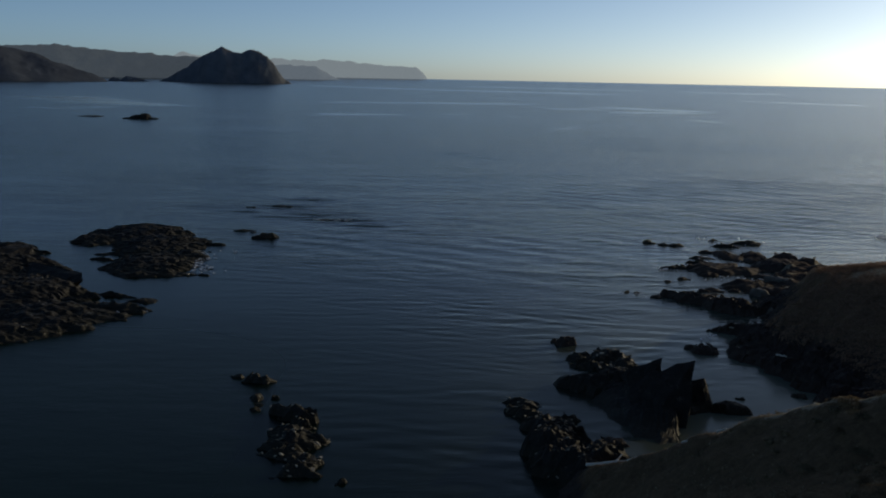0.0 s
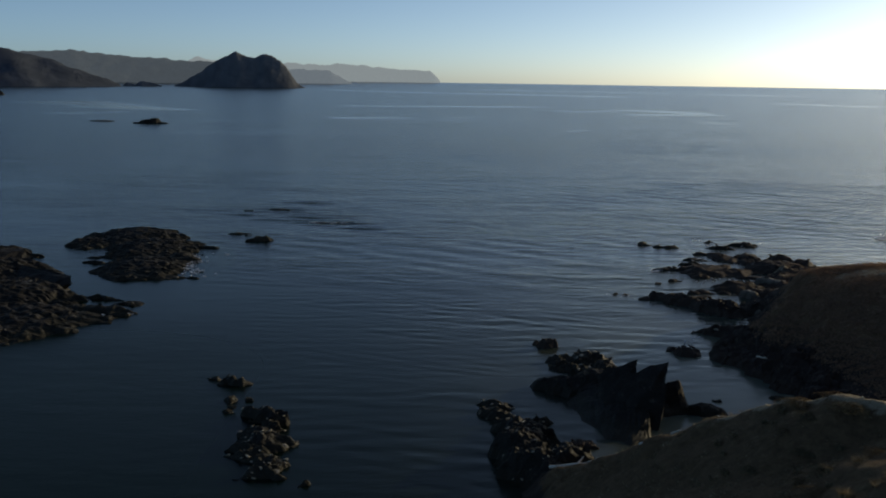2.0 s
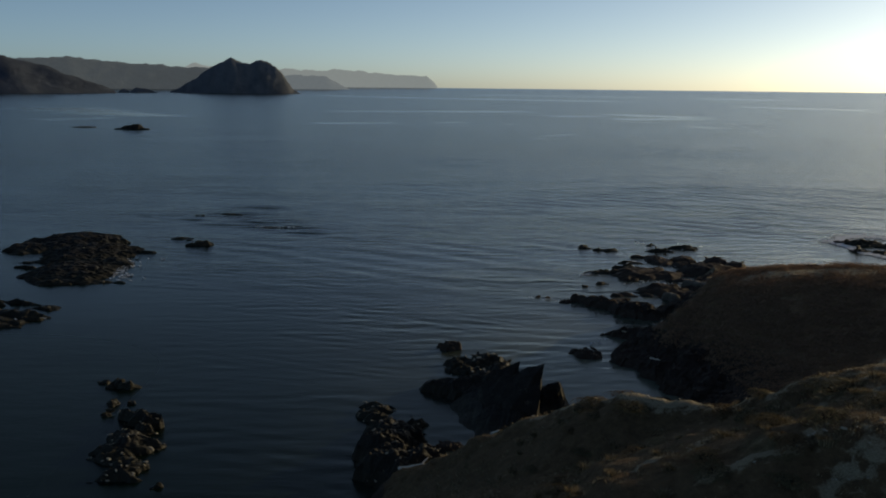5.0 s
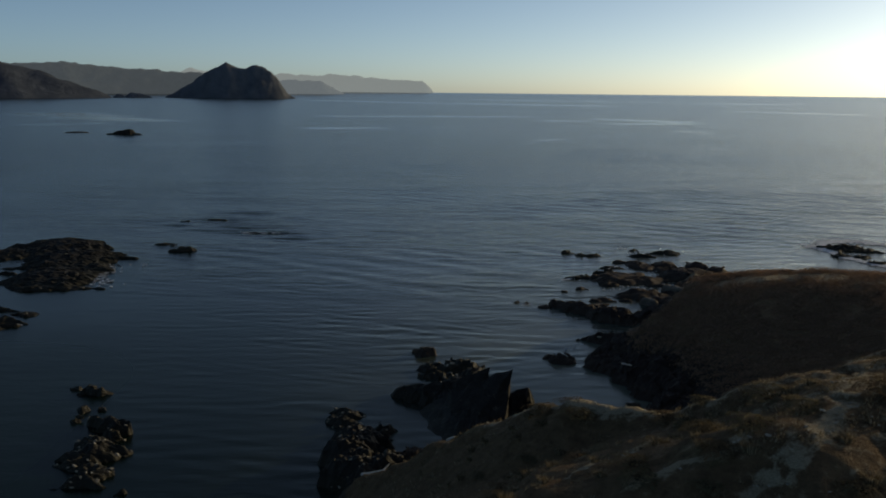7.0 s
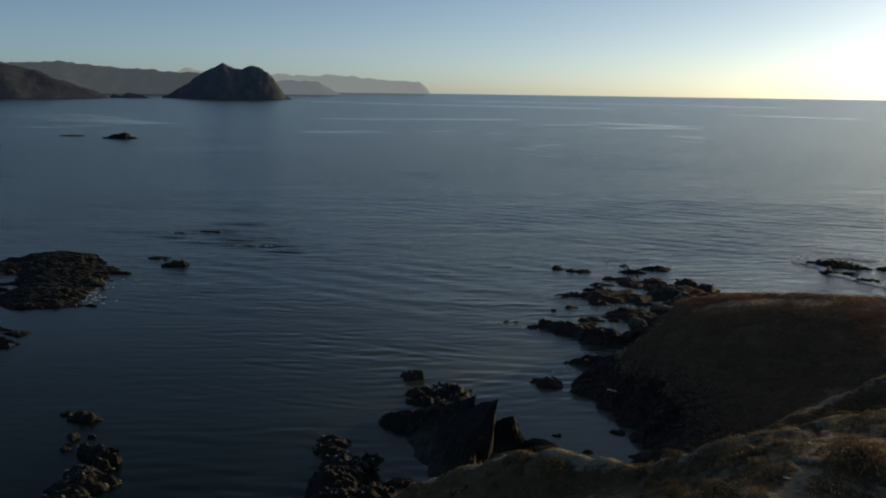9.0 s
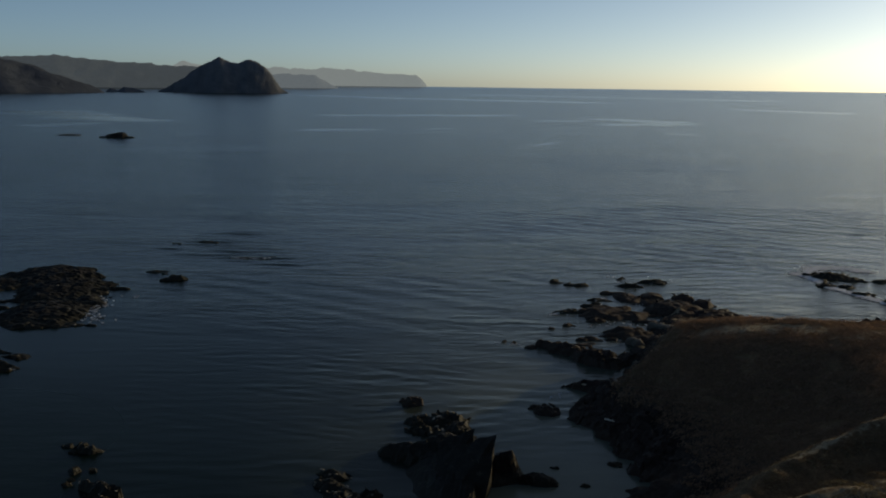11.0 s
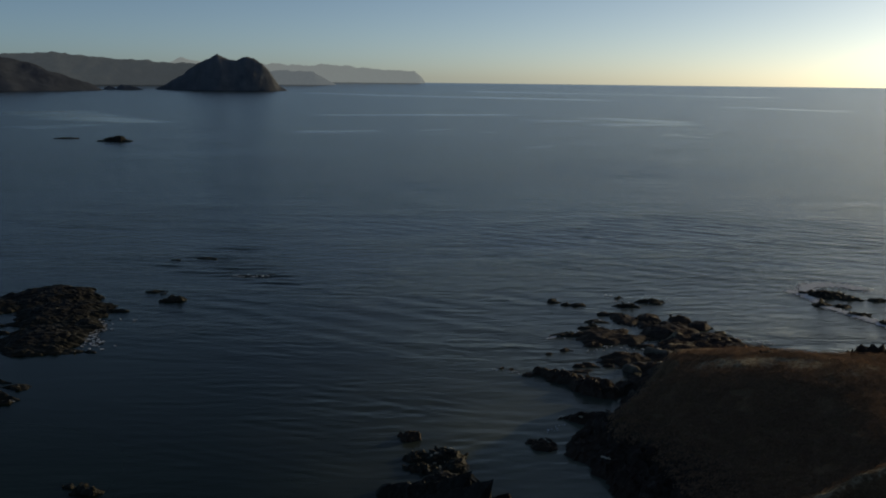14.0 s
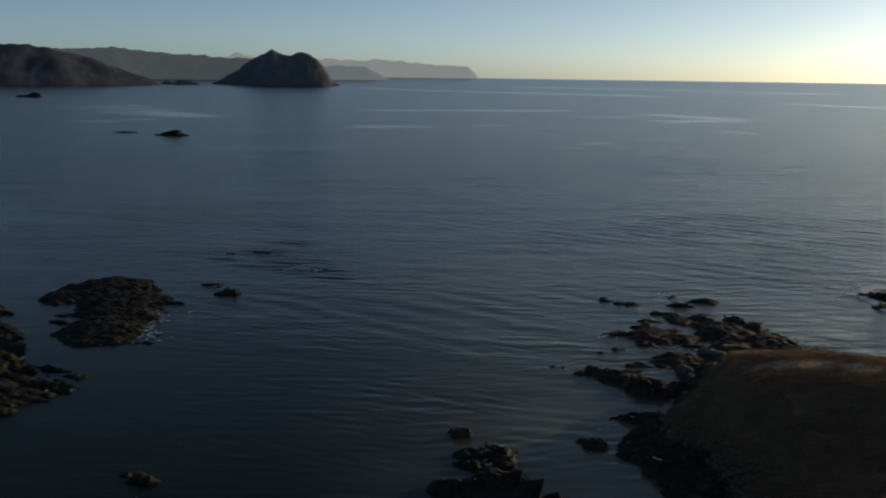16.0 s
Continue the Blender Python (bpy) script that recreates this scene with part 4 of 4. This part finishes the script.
# ---------------------------------------------------------------- distance
def far_hill(name, label, crest, seed, material, step, fall, rough, category, depth=300, kind=""):
    """Hills along a crest line, cut by gullies, standing in the sea."""
    def height(x, y):
        wx, wy = x + rough * 1.5 * fbm(x / (rough * 6), y / (rough * 6), 3, seed), y + rough * 1.5 * fbm(x / (rough * 6), y / (rough * 6), 3, seed + 1)
        h = line_ridge(crest, wx, wy, fall, fall, rough)
        lift = np.clip(h / 30, 0, 1)
        return h + lift * rough * (1.6 * ridged(x / (rough * 5), y / (rough * 9), 5, seed + 4) - 1.1)

    xs = np.arange(min(c[0] for c in crest) - depth * 0.4, max(c[0] for c in crest) + depth * 0.4, step)
    ys = np.arange(min(c[1] for c in crest) - depth, max(c[1] for c in crest) + depth, step * 1.3)
    ob = new(name, grid_mesh(name, xs, ys, height, material, -4))
    return tagged(ob, label, category, kind=kind)


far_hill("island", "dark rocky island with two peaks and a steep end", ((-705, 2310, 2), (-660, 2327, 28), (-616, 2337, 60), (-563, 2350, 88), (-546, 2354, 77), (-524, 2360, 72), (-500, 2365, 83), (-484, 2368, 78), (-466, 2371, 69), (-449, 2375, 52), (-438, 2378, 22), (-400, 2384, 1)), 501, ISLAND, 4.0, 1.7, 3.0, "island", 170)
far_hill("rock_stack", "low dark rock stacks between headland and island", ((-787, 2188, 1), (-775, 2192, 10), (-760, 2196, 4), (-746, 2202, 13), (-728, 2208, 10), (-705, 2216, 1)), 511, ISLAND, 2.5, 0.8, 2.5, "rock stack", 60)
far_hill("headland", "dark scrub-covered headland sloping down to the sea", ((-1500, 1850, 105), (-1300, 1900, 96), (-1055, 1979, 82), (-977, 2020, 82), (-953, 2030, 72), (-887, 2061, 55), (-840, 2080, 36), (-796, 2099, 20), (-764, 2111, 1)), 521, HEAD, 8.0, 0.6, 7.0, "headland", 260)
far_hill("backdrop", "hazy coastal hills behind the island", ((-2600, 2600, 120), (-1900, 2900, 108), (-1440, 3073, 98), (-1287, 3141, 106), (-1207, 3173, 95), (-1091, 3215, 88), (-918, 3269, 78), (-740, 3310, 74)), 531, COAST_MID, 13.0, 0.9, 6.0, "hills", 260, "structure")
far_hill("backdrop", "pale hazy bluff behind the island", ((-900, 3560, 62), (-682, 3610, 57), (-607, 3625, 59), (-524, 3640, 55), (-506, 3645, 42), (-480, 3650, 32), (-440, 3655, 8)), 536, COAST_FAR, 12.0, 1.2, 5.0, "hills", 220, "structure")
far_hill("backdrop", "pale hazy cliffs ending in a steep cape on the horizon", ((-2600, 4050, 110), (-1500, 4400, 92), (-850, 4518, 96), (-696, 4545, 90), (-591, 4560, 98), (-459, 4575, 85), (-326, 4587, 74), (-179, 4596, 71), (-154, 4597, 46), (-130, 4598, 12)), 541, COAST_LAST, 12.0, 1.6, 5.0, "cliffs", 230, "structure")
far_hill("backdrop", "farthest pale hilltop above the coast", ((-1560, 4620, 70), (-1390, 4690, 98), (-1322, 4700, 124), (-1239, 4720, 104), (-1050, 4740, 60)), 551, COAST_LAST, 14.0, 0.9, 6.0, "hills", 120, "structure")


# ---------------------------------------------------------------- surf
def foam_patch(name, label, spots, seed, spread_x, spread_y, count, size=(0.06, 0.24)):
    """Broken white water lying on the surface: many small torn flecks."""
    rnd = random.Random(seed)
    verts, faces = [], []
    for _ in range(count):
        cx, cy, r = rnd.choice(spots)
        a, d = rnd.uniform(0, 6.28), r * rnd.uniform(0.75, 1.25)
        x, y = cx + d * math.cos(a) * spread_x, cy + d * math.sin(a) * spread_y
        s = rnd.uniform(*size)
        k = len(verts)
        ring = rnd.randint(5, 7)
        z = 0.05 + rnd.uniform(0.0, 0.04)
        for j in range(ring):
            b, q = j * 6.283 / ring, s * rnd.uniform(0.5, 1.2)
            verts.append((x + 1.7 * q * math.cos(b), y + q * math.sin(b), z))
        verts.append((x, y, z + 0.05))
        faces += [(k + j, k + (j + 1) % ring, k + ring) for j in range(ring)]
    ob = new(name, mesh_from_arrays(name, verts, faces, FOAM))
    return tagged(ob, label, "foam", kind="stuff")


def foam_line(name, label, points, seed, width, count, size=(0.06, 0.24)):
    """White water strung along a line."""
    rnd = random.Random(seed)
    spots = []
    for (ax, ay), (bx, by) in zip(points, points[1:]):
        for _ in range(max(1, count // (len(points) - 1))):
            t = rnd.random()
            spots.append((ax + t * (bx - ax) + rnd.gauss(0, width), ay + t * (by - ay) + rnd.gauss(0, width), 0.0))
    return foam_patch(name, label, spots, seed, 1.0, 1.0, len(spots), size)


foam_line("foam", "white surf line curling round the outer reef", ((71.8, 157.5), (73.4, 155.2), (73.8, 150.5), (74.2, 145.8), (76.2, 140.8), (78.0, 136.4), (79.4, 132.0)), 5, 0.45, 1300, (0.08, 0.34))
foam_line("foam", "white surf breaking on the seaward side of the reef", ((74.6, 158.0), (77.5, 162.5), (82.0, 163.0), (85.5, 159.5)), 15, 0.8, 1200, (0.08, 0.36))
foam_line("foam", "thin foam strand trailing from the platform", ((54.0, 127.0), (56.9, 124.9), (58.4, 123.9)), 16, 0.15, 40)
foam_line("foam", "foam washing the thin reef strip", ((28.2, 125.4), (29.4, 126.4), (30.6, 127.2)), 17, 0.2, 60)
foam_line("foam", "foam flecks between the slabs of the platform", ((33.0, 119.0), (35.5, 121.5), (38.0, 119.5), (40.5, 121.0)), 19, 0.8, 34, (0.05, 0.14))
foam_line("foam", "foam flecks at the end of the rock ridge", ((20.5, 110.6), (22.4, 110.2), (24.0, 108.4)), 20, 0.25, 18, (0.05, 0.13))
foam_line("foam", "foam flecks off the shore ledge", ((24.6, 90.2), (25.8, 91.6), (27.2, 92.8)), 18, 0.3, 22, (0.03, 0.09))
foam_patch("foam", "thin foam along the shore platform edge", ((33, 127, 2.6), (38.5, 133.5, 3), (44, 150, 4.5)), 6, 1.1, 0.8, 36)
foam_patch("foam", "small breaking crest over a sunken reef", ((-20.5, 163.5, 1.6),), 7, 1.8, 0.4, 34)
foam_line("foam", "white water sluicing off the edge of the brown reef", ((-34.6, 131.0), (-33.8, 126.0), (-33.0, 121.5), (-31.4, 118.4)), 9, 0.6, 170, (0.05, 0.17))
foam_line("foam", "white water at the tip of the dark outcrop", ((-35.6, 95.6), (-33.4, 96.4), (-31.6, 97.4)), 10, 0.3, 40, (0.04, 0.14))
foam_patch("foam", "foam flecks at the edge of the brown reef", ((-34, 119, 4.0), (-33, 131, 2.6)), 8, 1.2, 0.6, 14)


# ---------------------------------------------------------------- grass on the near hillside
def land_z(x, y):
    return land_height(np.asarray(x, float), np.asarray(y, float))


def grass_cover(count, seed):
    """Blades in tufts over the hillside, thin where the soil is bare."""
    rng = np.random.default_rng(seed)
    x, y = rng.uniform(7, 44, count), rng.uniform(22, 58, count)
    z, bare = land_z(x, y), land_bare(x, y)
    dense = fbm(x / 3.2, y / 3.2, 3, 411)
    keep = (z > 2.2) & (rng.random(count) > 0.85 * bare) & (dense > -0.25) & ((x > 23) | (rng.random(count) < 0.25))
    x, y, z, dense = x[keep], y[keep], z[keep], dense[keep]
    n = len(x)
    per = 7
    ang = rng.uniform(0, 6.283, (n, per))
    lean = rng.uniform(0.2, 1.3, (n, per))
    tall = (0.05 + 0.1 * np.clip(dense + 0.3, 0, 1))[:, None] * rng.uniform(0.6, 1.3, (n, per))
    off = rng.uniform(0, 0.16, (n, per))
    bx, by = x[:, None] + off * np.cos(ang), y[:, None] + off * np.sin(ang)
    wide = 0.022
    px, py = -np.sin(ang) * wide, np.cos(ang) * wide
    tx, ty = bx + lean * tall * np.cos(ang), by + lean * tall * np.sin(ang)
    zb = z[:, None] - 0.05 + 0 * bx
    tri = np.stack([np.stack([bx - px, by - py, zb], -1), np.stack([bx + px, by + py, zb], -1), np.stack([tx, ty, zb + tall], -1)], 2)
    verts = tri.reshape(-1, 3)
    faces = np.arange(len(verts)).reshape(-1, 3)
    ob = new("grass", mesh_from_arrays("grass", verts, faces, GRASS, False))
    return tagged(ob, "dry olive and straw-coloured grass on the coastal hillside", "grass", kind="stuff")


grass_cover(42000, 77)


def scrub_cover(count, seed):
    """Knee-high heath over the low headland: clumps of small leaves."""
    rng = np.random.default_rng(seed)
    x, y = rng.uniform(30, 74, count), rng.uniform(60, 101, count)
    z = land_z(x, y)
    keep = (z > 1.9) & (fbm(x / 2.0, y / 2.0, 3, 511) > -0.55) & (rng.random(count) > 1.1 * land_bare(x, y))
    x, y, z = x[keep], y[keep], z[keep]
    n, per = len(x), 8
    wide = rng.uniform(0.12, 0.32, n)
    centre = np.stack([x[:, None] + rng.normal(0, 1, (n, per)) * wide[:, None], y[:, None] + rng.normal(0, 1, (n, per)) * wide[:, None], z[:, None] + rng.uniform(0.0, 1.0, (n, per)) * wide[:, None]], -1)
    slope_x, slope_y = (land_z(x + 0.6, y) - land_z(x - 0.6, y)) / 1.2, (land_z(x, y + 0.6) - land_z(x, y - 0.6)) / 1.2
    off = rng.uniform(-0.15, 0.15, (n, per, 3, 3))
    off[..., 2] = 0.25 * off[..., 2] + off[..., 0] * slope_x[:, None, None] + off[..., 1] * slope_y[:, None, None]
    tri = centre[:, :, None, :] + off
    verts = tri.reshape(-1, 3)
    ob = new("scrub", mesh_from_arrays("scrub", verts, np.arange(len(verts)).reshape(-1, 3), HEATH, False))
    return tagged(ob, "dark brown heath scrub covering the low headland", "scrub", kind="stuff")


def heath_material():
    m, n, l, p = base_material("brown_heath", 0.95, 0.05)
    geo = n.new("ShaderNodeNewGeometry")
    col = ramp(n, l, geo.outputs["Random Per Island"], ((0.0, (0.21, 0.128, 0.088)), (0.5, (0.255, 0.157, 0.108)), (1.0, (0.305, 0.19, 0.132))))
    l.new(col, p.inputs["Base Color"])
    let_light_through(m, n, l, p, col, 0.4)
    return m


HEATH = heath_material()
scrub_cover(36000, 78)


def tussock_mesh(seed):
    rnd = random.Random(seed)
    verts, faces = [], []
    for _ in range(150):
        a, r = rnd.uniform(0, 6.283), 0.32 * math.sqrt(rnd.random())
        lean, tall = 0.25 + 1.1 * r / 0.32 * rnd.random(), rnd.uniform(0.18, 0.36)
        bx, by = r * math.cos(a), r * math.sin(a)
        px, py = -math.sin(a) * 0.014, math.cos(a) * 0.014
        mx, my = bx + 0.35 * lean * tall * math.cos(a), by + 0.35 * lean * tall * math.sin(a)
        tx, ty = bx + lean * tall * math.cos(a), by + lean * tall * math.sin(a)
        k = len(verts)
        verts += [(bx - px, by - py, -0.1), (bx + px, by + py, -0.1), (mx + px, my + py, tall * 0.65), (mx - px, my - py, tall * 0.65), (tx, ty, tall * 0.95)]
        faces += [(k, k + 1, k + 2), (k, k + 2, k + 3), (k + 3, k + 2, k + 4)]
    return mesh_from_arrays("tussock", verts, faces, GRASS, False)


def leaf_material():
    m, n, l, p = base_material("shrub_leaves", 0.95, 0.05)
    geo = n.new("ShaderNodeNewGeometry")
    info = n.new("ShaderNodeObjectInfo")
    leaf = ramp(n, l, geo.outputs["Random Per Island"], ((0.0, (0.105, 0.085, 0.05)), (0.5, (0.14, 0.113, 0.068)), (1.0, (0.19, 0.153, 0.098))))
    brown = ramp(n, l, geo.outputs["Random Per Island"], ((0.0, (0.108, 0.0702, 0.0419)), (0.5, (0.142, 0.0945, 0.0567)), (1.0, (0.182, 0.127, 0.077))))
    col = mix_colour(n, l, ramp(n, l, info.outputs["Random"], ((0.35, (0, 0, 0)), (0.75, (1, 1, 1)))), leaf, brown)
    l.new(col, p.inputs["Base Color"])
    let_light_through(m, n, l, p, col, 0.4)
    return m


LEAF = leaf_material()


def shrub(seed):
    """A low wind-clipped cushion shrub: a dome of small leaves over a tangle of twigs."""
    rnd = random.Random(seed)
    verts, faces = [], []
    for _ in range(900):
        a, u = rnd.uniform(0, 6.283), rnd.random()
        swell = 1 + 0.22 * math.sin(3 * a + seed) + 0.12 * math.sin(7 * a + 2 * seed)
        flat = math.sqrt(u)
        x, y = 0.6 * swell * flat * math.cos(a), 0.6 * swell * flat * math.sin(a)
        z = 0.4 * math.sqrt(max(0.0, 1 - u * 0.97)) * rnd.uniform(0.8, 1.1)
        s, k = rnd.uniform(0.035, 0.075), len(verts)
        steep = 0.67 * math.sqrt(u) / math.sqrt(max(0.08, 1 - u * 0.97))
        for _ in range(3):
            dx, dy = rnd.uniform(-s, s), rnd.uniform(-s, s)
            verts.append((x + dx, y + dy, z + rnd.uniform(-s, s) * 0.3 - steep * (dx * math.cos(a) + dy * math.sin(a))))
        faces.append((k, k + 1, k + 2))
    ob = new("shrub")
    leaves = new("foliage", mesh_from_arrays("foliage", verts, faces, LEAF, False))
    leaves.parent = ob
    verts, faces = [], []
    for _ in range(26):
        a, r, k = rnd.uniform(0, 6.283), rnd.uniform(0.15, 0.55), len(verts)
        tip = (r * math.cos(a), r * math.sin(a), 0.36 * math.sqrt(1 - (r / 0.62) ** 2))
        verts += [(0.03, 0, -0.1), (-0.015, 0.026, -0.1), (-0.015, -0.026, -0.1), tip]
        faces += [(k, k + 1, k + 3), (k + 1, k + 2, k + 3), (k + 2, k, k + 3)]
    twigs = new("woody_base", mesh_from_arrays("woody_base", verts, faces, WOOD_DARK, False))
    twigs.parent = ob
    return tagged(ob, "low olive-brown cushion shrub on pale coastal soil", "shrub", "hillside shrubs")


WOOD_DARK = base_material("dark_twigs", 0.9, 0.1)[0]
WOOD_DARK.node_tree.nodes["Principled BSDF"].inputs["Base Color"].default_value = (0.045, 0.032, 0.022, 1)
SHRUBS = [shrub(k) for k in range(4)]
shrub_rnd = random.Random(31)
placed = []
while len(placed) < 64:
    x, y = shrub_rnd.uniform(15, 38), shrub_rnd.uniform(23, 42)
    z = float(land_z(x, y))
    s = shrub_rnd.uniform(0.9, 2.4) if x > 23 else shrub_rnd.uniform(0.6, 1.4)
    if z < 6 or (x > 26 and shrub_rnd.random() < 0.45) or float(line_wear(TRACK, np.array(x), np.array(y), 1.0)) > 0.3 or any(math.hypot(x - px, y - py) < 0.55 * (s + ps) for px, py, ps in placed):
        placed.append((99, 99, 0)) if z < 6 else None
        continue
    pose_at = Matrix.LocRotScale((x, y, z - 0.05), Euler((0, 0, shrub_rnd.uniform(0, 6.3))), None)
    ob = SHRUBS[len(placed)] if len(placed) < 4 else copy_thing(SHRUBS[len(placed) % 4], pose_at)
    ob.matrix_basis = pose_at @ Matrix.Diagonal((s, s, s * shrub_rnd.uniform(0.4, 0.65), 1))
    placed.append((x, y, s))
TUSSOCKS = [tussock_mesh(k) for k in range(5)]
rnd = random.Random(12)
for _ in range(150):
    x, y = rnd.uniform(14, 38), rnd.uniform(24, 45)
    z = float(land_z(x, y))
    if z < 5 or float(land_bare(np.array(x), np.array(y))) > 0.4:
        continue
    ob = new("tussock", rnd.choice(TUSSOCKS))
    s = rnd.uniform(0.45, 0.85)
    ob.matrix_basis = Matrix.LocRotScale((x, y, z), Euler((0, 0, rnd.uniform(0, 6.3))), (s, s, s * rnd.uniform(0.7, 1.1)))
    tagged(ob, "shaggy olive-brown grass tussock on the coastal hillside", "tussock", "hillside tussocks")
for _ in range(330):
    x, y = rnd.choice(((rnd.uniform(26, 30), rnd.uniform(27, 35)), (rnd.uniform(22.4, 27), rnd.uniform(25, 30.5)), (rnd.uniform(18, 23.6), rnd.uniform(27.6, 32.4)), (rnd.uniform(13, 23.5), rnd.uniform(36.5, 48))))
    z, s = float(land_z(x, y)), rnd.uniform(0.06, 0.17)
    if float(land_bare(np.array(x), np.array(y))) < 0.3:
        continue
    ob = new("stone", rnd.choice(BOULDERS_PALE))
    ob.matrix_basis = Matrix.LocRotScale((x, y, z + 0.05 * s), Euler((rnd.uniform(-0.4, 0.4), 0, rnd.uniform(0, 6.3))), (s * 1.3, s, s))
    tagged(ob, "small pale stone on the worn sandy path", "stone", "path stones")


# ---------------------------------------------------------------- driftwood
def wood_material():
    m, n, l, p = base_material("bleached_driftwood", 0.8, 0.25)
    grain = n.new("ShaderNodeMapping")
    grain.inputs["Scale"].default_value = (1.5, 14, 14)
    tc = n.new("ShaderNodeTexCoord")
    l.new(tc.outputs["Object"], grain.inputs["Vector"])
    g = noise_node(n, l, 2.0, 5, 0.6, grain.outputs[0])
    l.new(ramp(n, l, g, ((0.3, (0.34, 0.3, 0.25)), (0.7, (0.62, 0.57, 0.5)))), p.inputs["Base Color"])
    bump(n, l, p, g, 0.6, 0.02)
    return m


WOOD = wood_material()


def driftwood(ax, ay, bx, by, girth, seed):
    """A bleached log, bent and tapering, with the stub of a branch, lying on the ground between two places."""
    rnd = random.Random(seed)
    az, bz = (max(float(land_z(px, py)), 1.7 if px > 28 and px < 30 else 0.2) for px, py in ((ax, ay), (bx, by)))
    start, end = Vector((ax, ay, az + girth * 0.7)), Vector((bx, by, bz + girth * 0.7))
    span = end - start
    ob = new("driftwood_log")
    ob.location = start

    def limb(name, points, radii):
        curve = bpy.data.curves.new(name, "CURVE")
        curve.dimensions, curve.bevel_depth, curve.bevel_resolution, curve.use_fill_caps = "3D", girth, 2, True
        line = curve.splines.new("POLY")
        line.points.add(len(points) - 1)
        for k, (at, wide) in enumerate(zip(points, radii)):
            line.points[k].co, line.points[k].radius = (*at, 1), wide
        tmp = new(name, curve)
        me = bpy.data.meshes.new_from_object(tmp.evaluated_get(bpy.context.evaluated_depsgraph_get()))
        bpy.data.objects.remove(tmp)
        me.materials.clear()
        me.materials.append(WOOD)
        piece = new(name, me)
        piece.parent = ob

    limb("trunk", [span * (k / 7) + Vector((rnd.uniform(-1, 1), rnd.uniform(-1, 1), 0.3 * rnd.uniform(-1, 1))) * girth * 0.5 for k in range(8)], [1.15 - 0.6 * k / 7 + rnd.uniform(-0.1, 0.1) for k in range(8)])
    side = Vector((-span.y, span.x, 0)).normalized()
    limb("branch_stub", [span * 0.7 + (side * 0.5 + Vector((0, 0, 0.35))) * t * span.length * 0.3 for t in (0.0, 0.5, 1.0)], [0.7, 0.5, 0.3])
    return tagged(ob, "bleached pale driftwood log lying on the shore", "driftwood", "driftwood")


for seed, (ax, ay, bx, by, girth) in enumerate(((8.6, 54.9, 10.6, 52.2, 0.1), (10.5, 51.8, 10.8, 50.9, 0.06), (12.7, 48.6, 13.2, 48.0, 0.07), (13.9, 46.5, 14.3, 46.2, 0.06), (28.6, 80.2, 29.3, 79.5, 0.08), (31.4, 80.0, 31.9, 79.7, 0.06), (31.8, 78.4, 32.3, 78.1, 0.06), (30.9, 78.2, 31.0, 77.6, 0.05))):
    driftwood(ax, ay, bx, by, girth, seed)
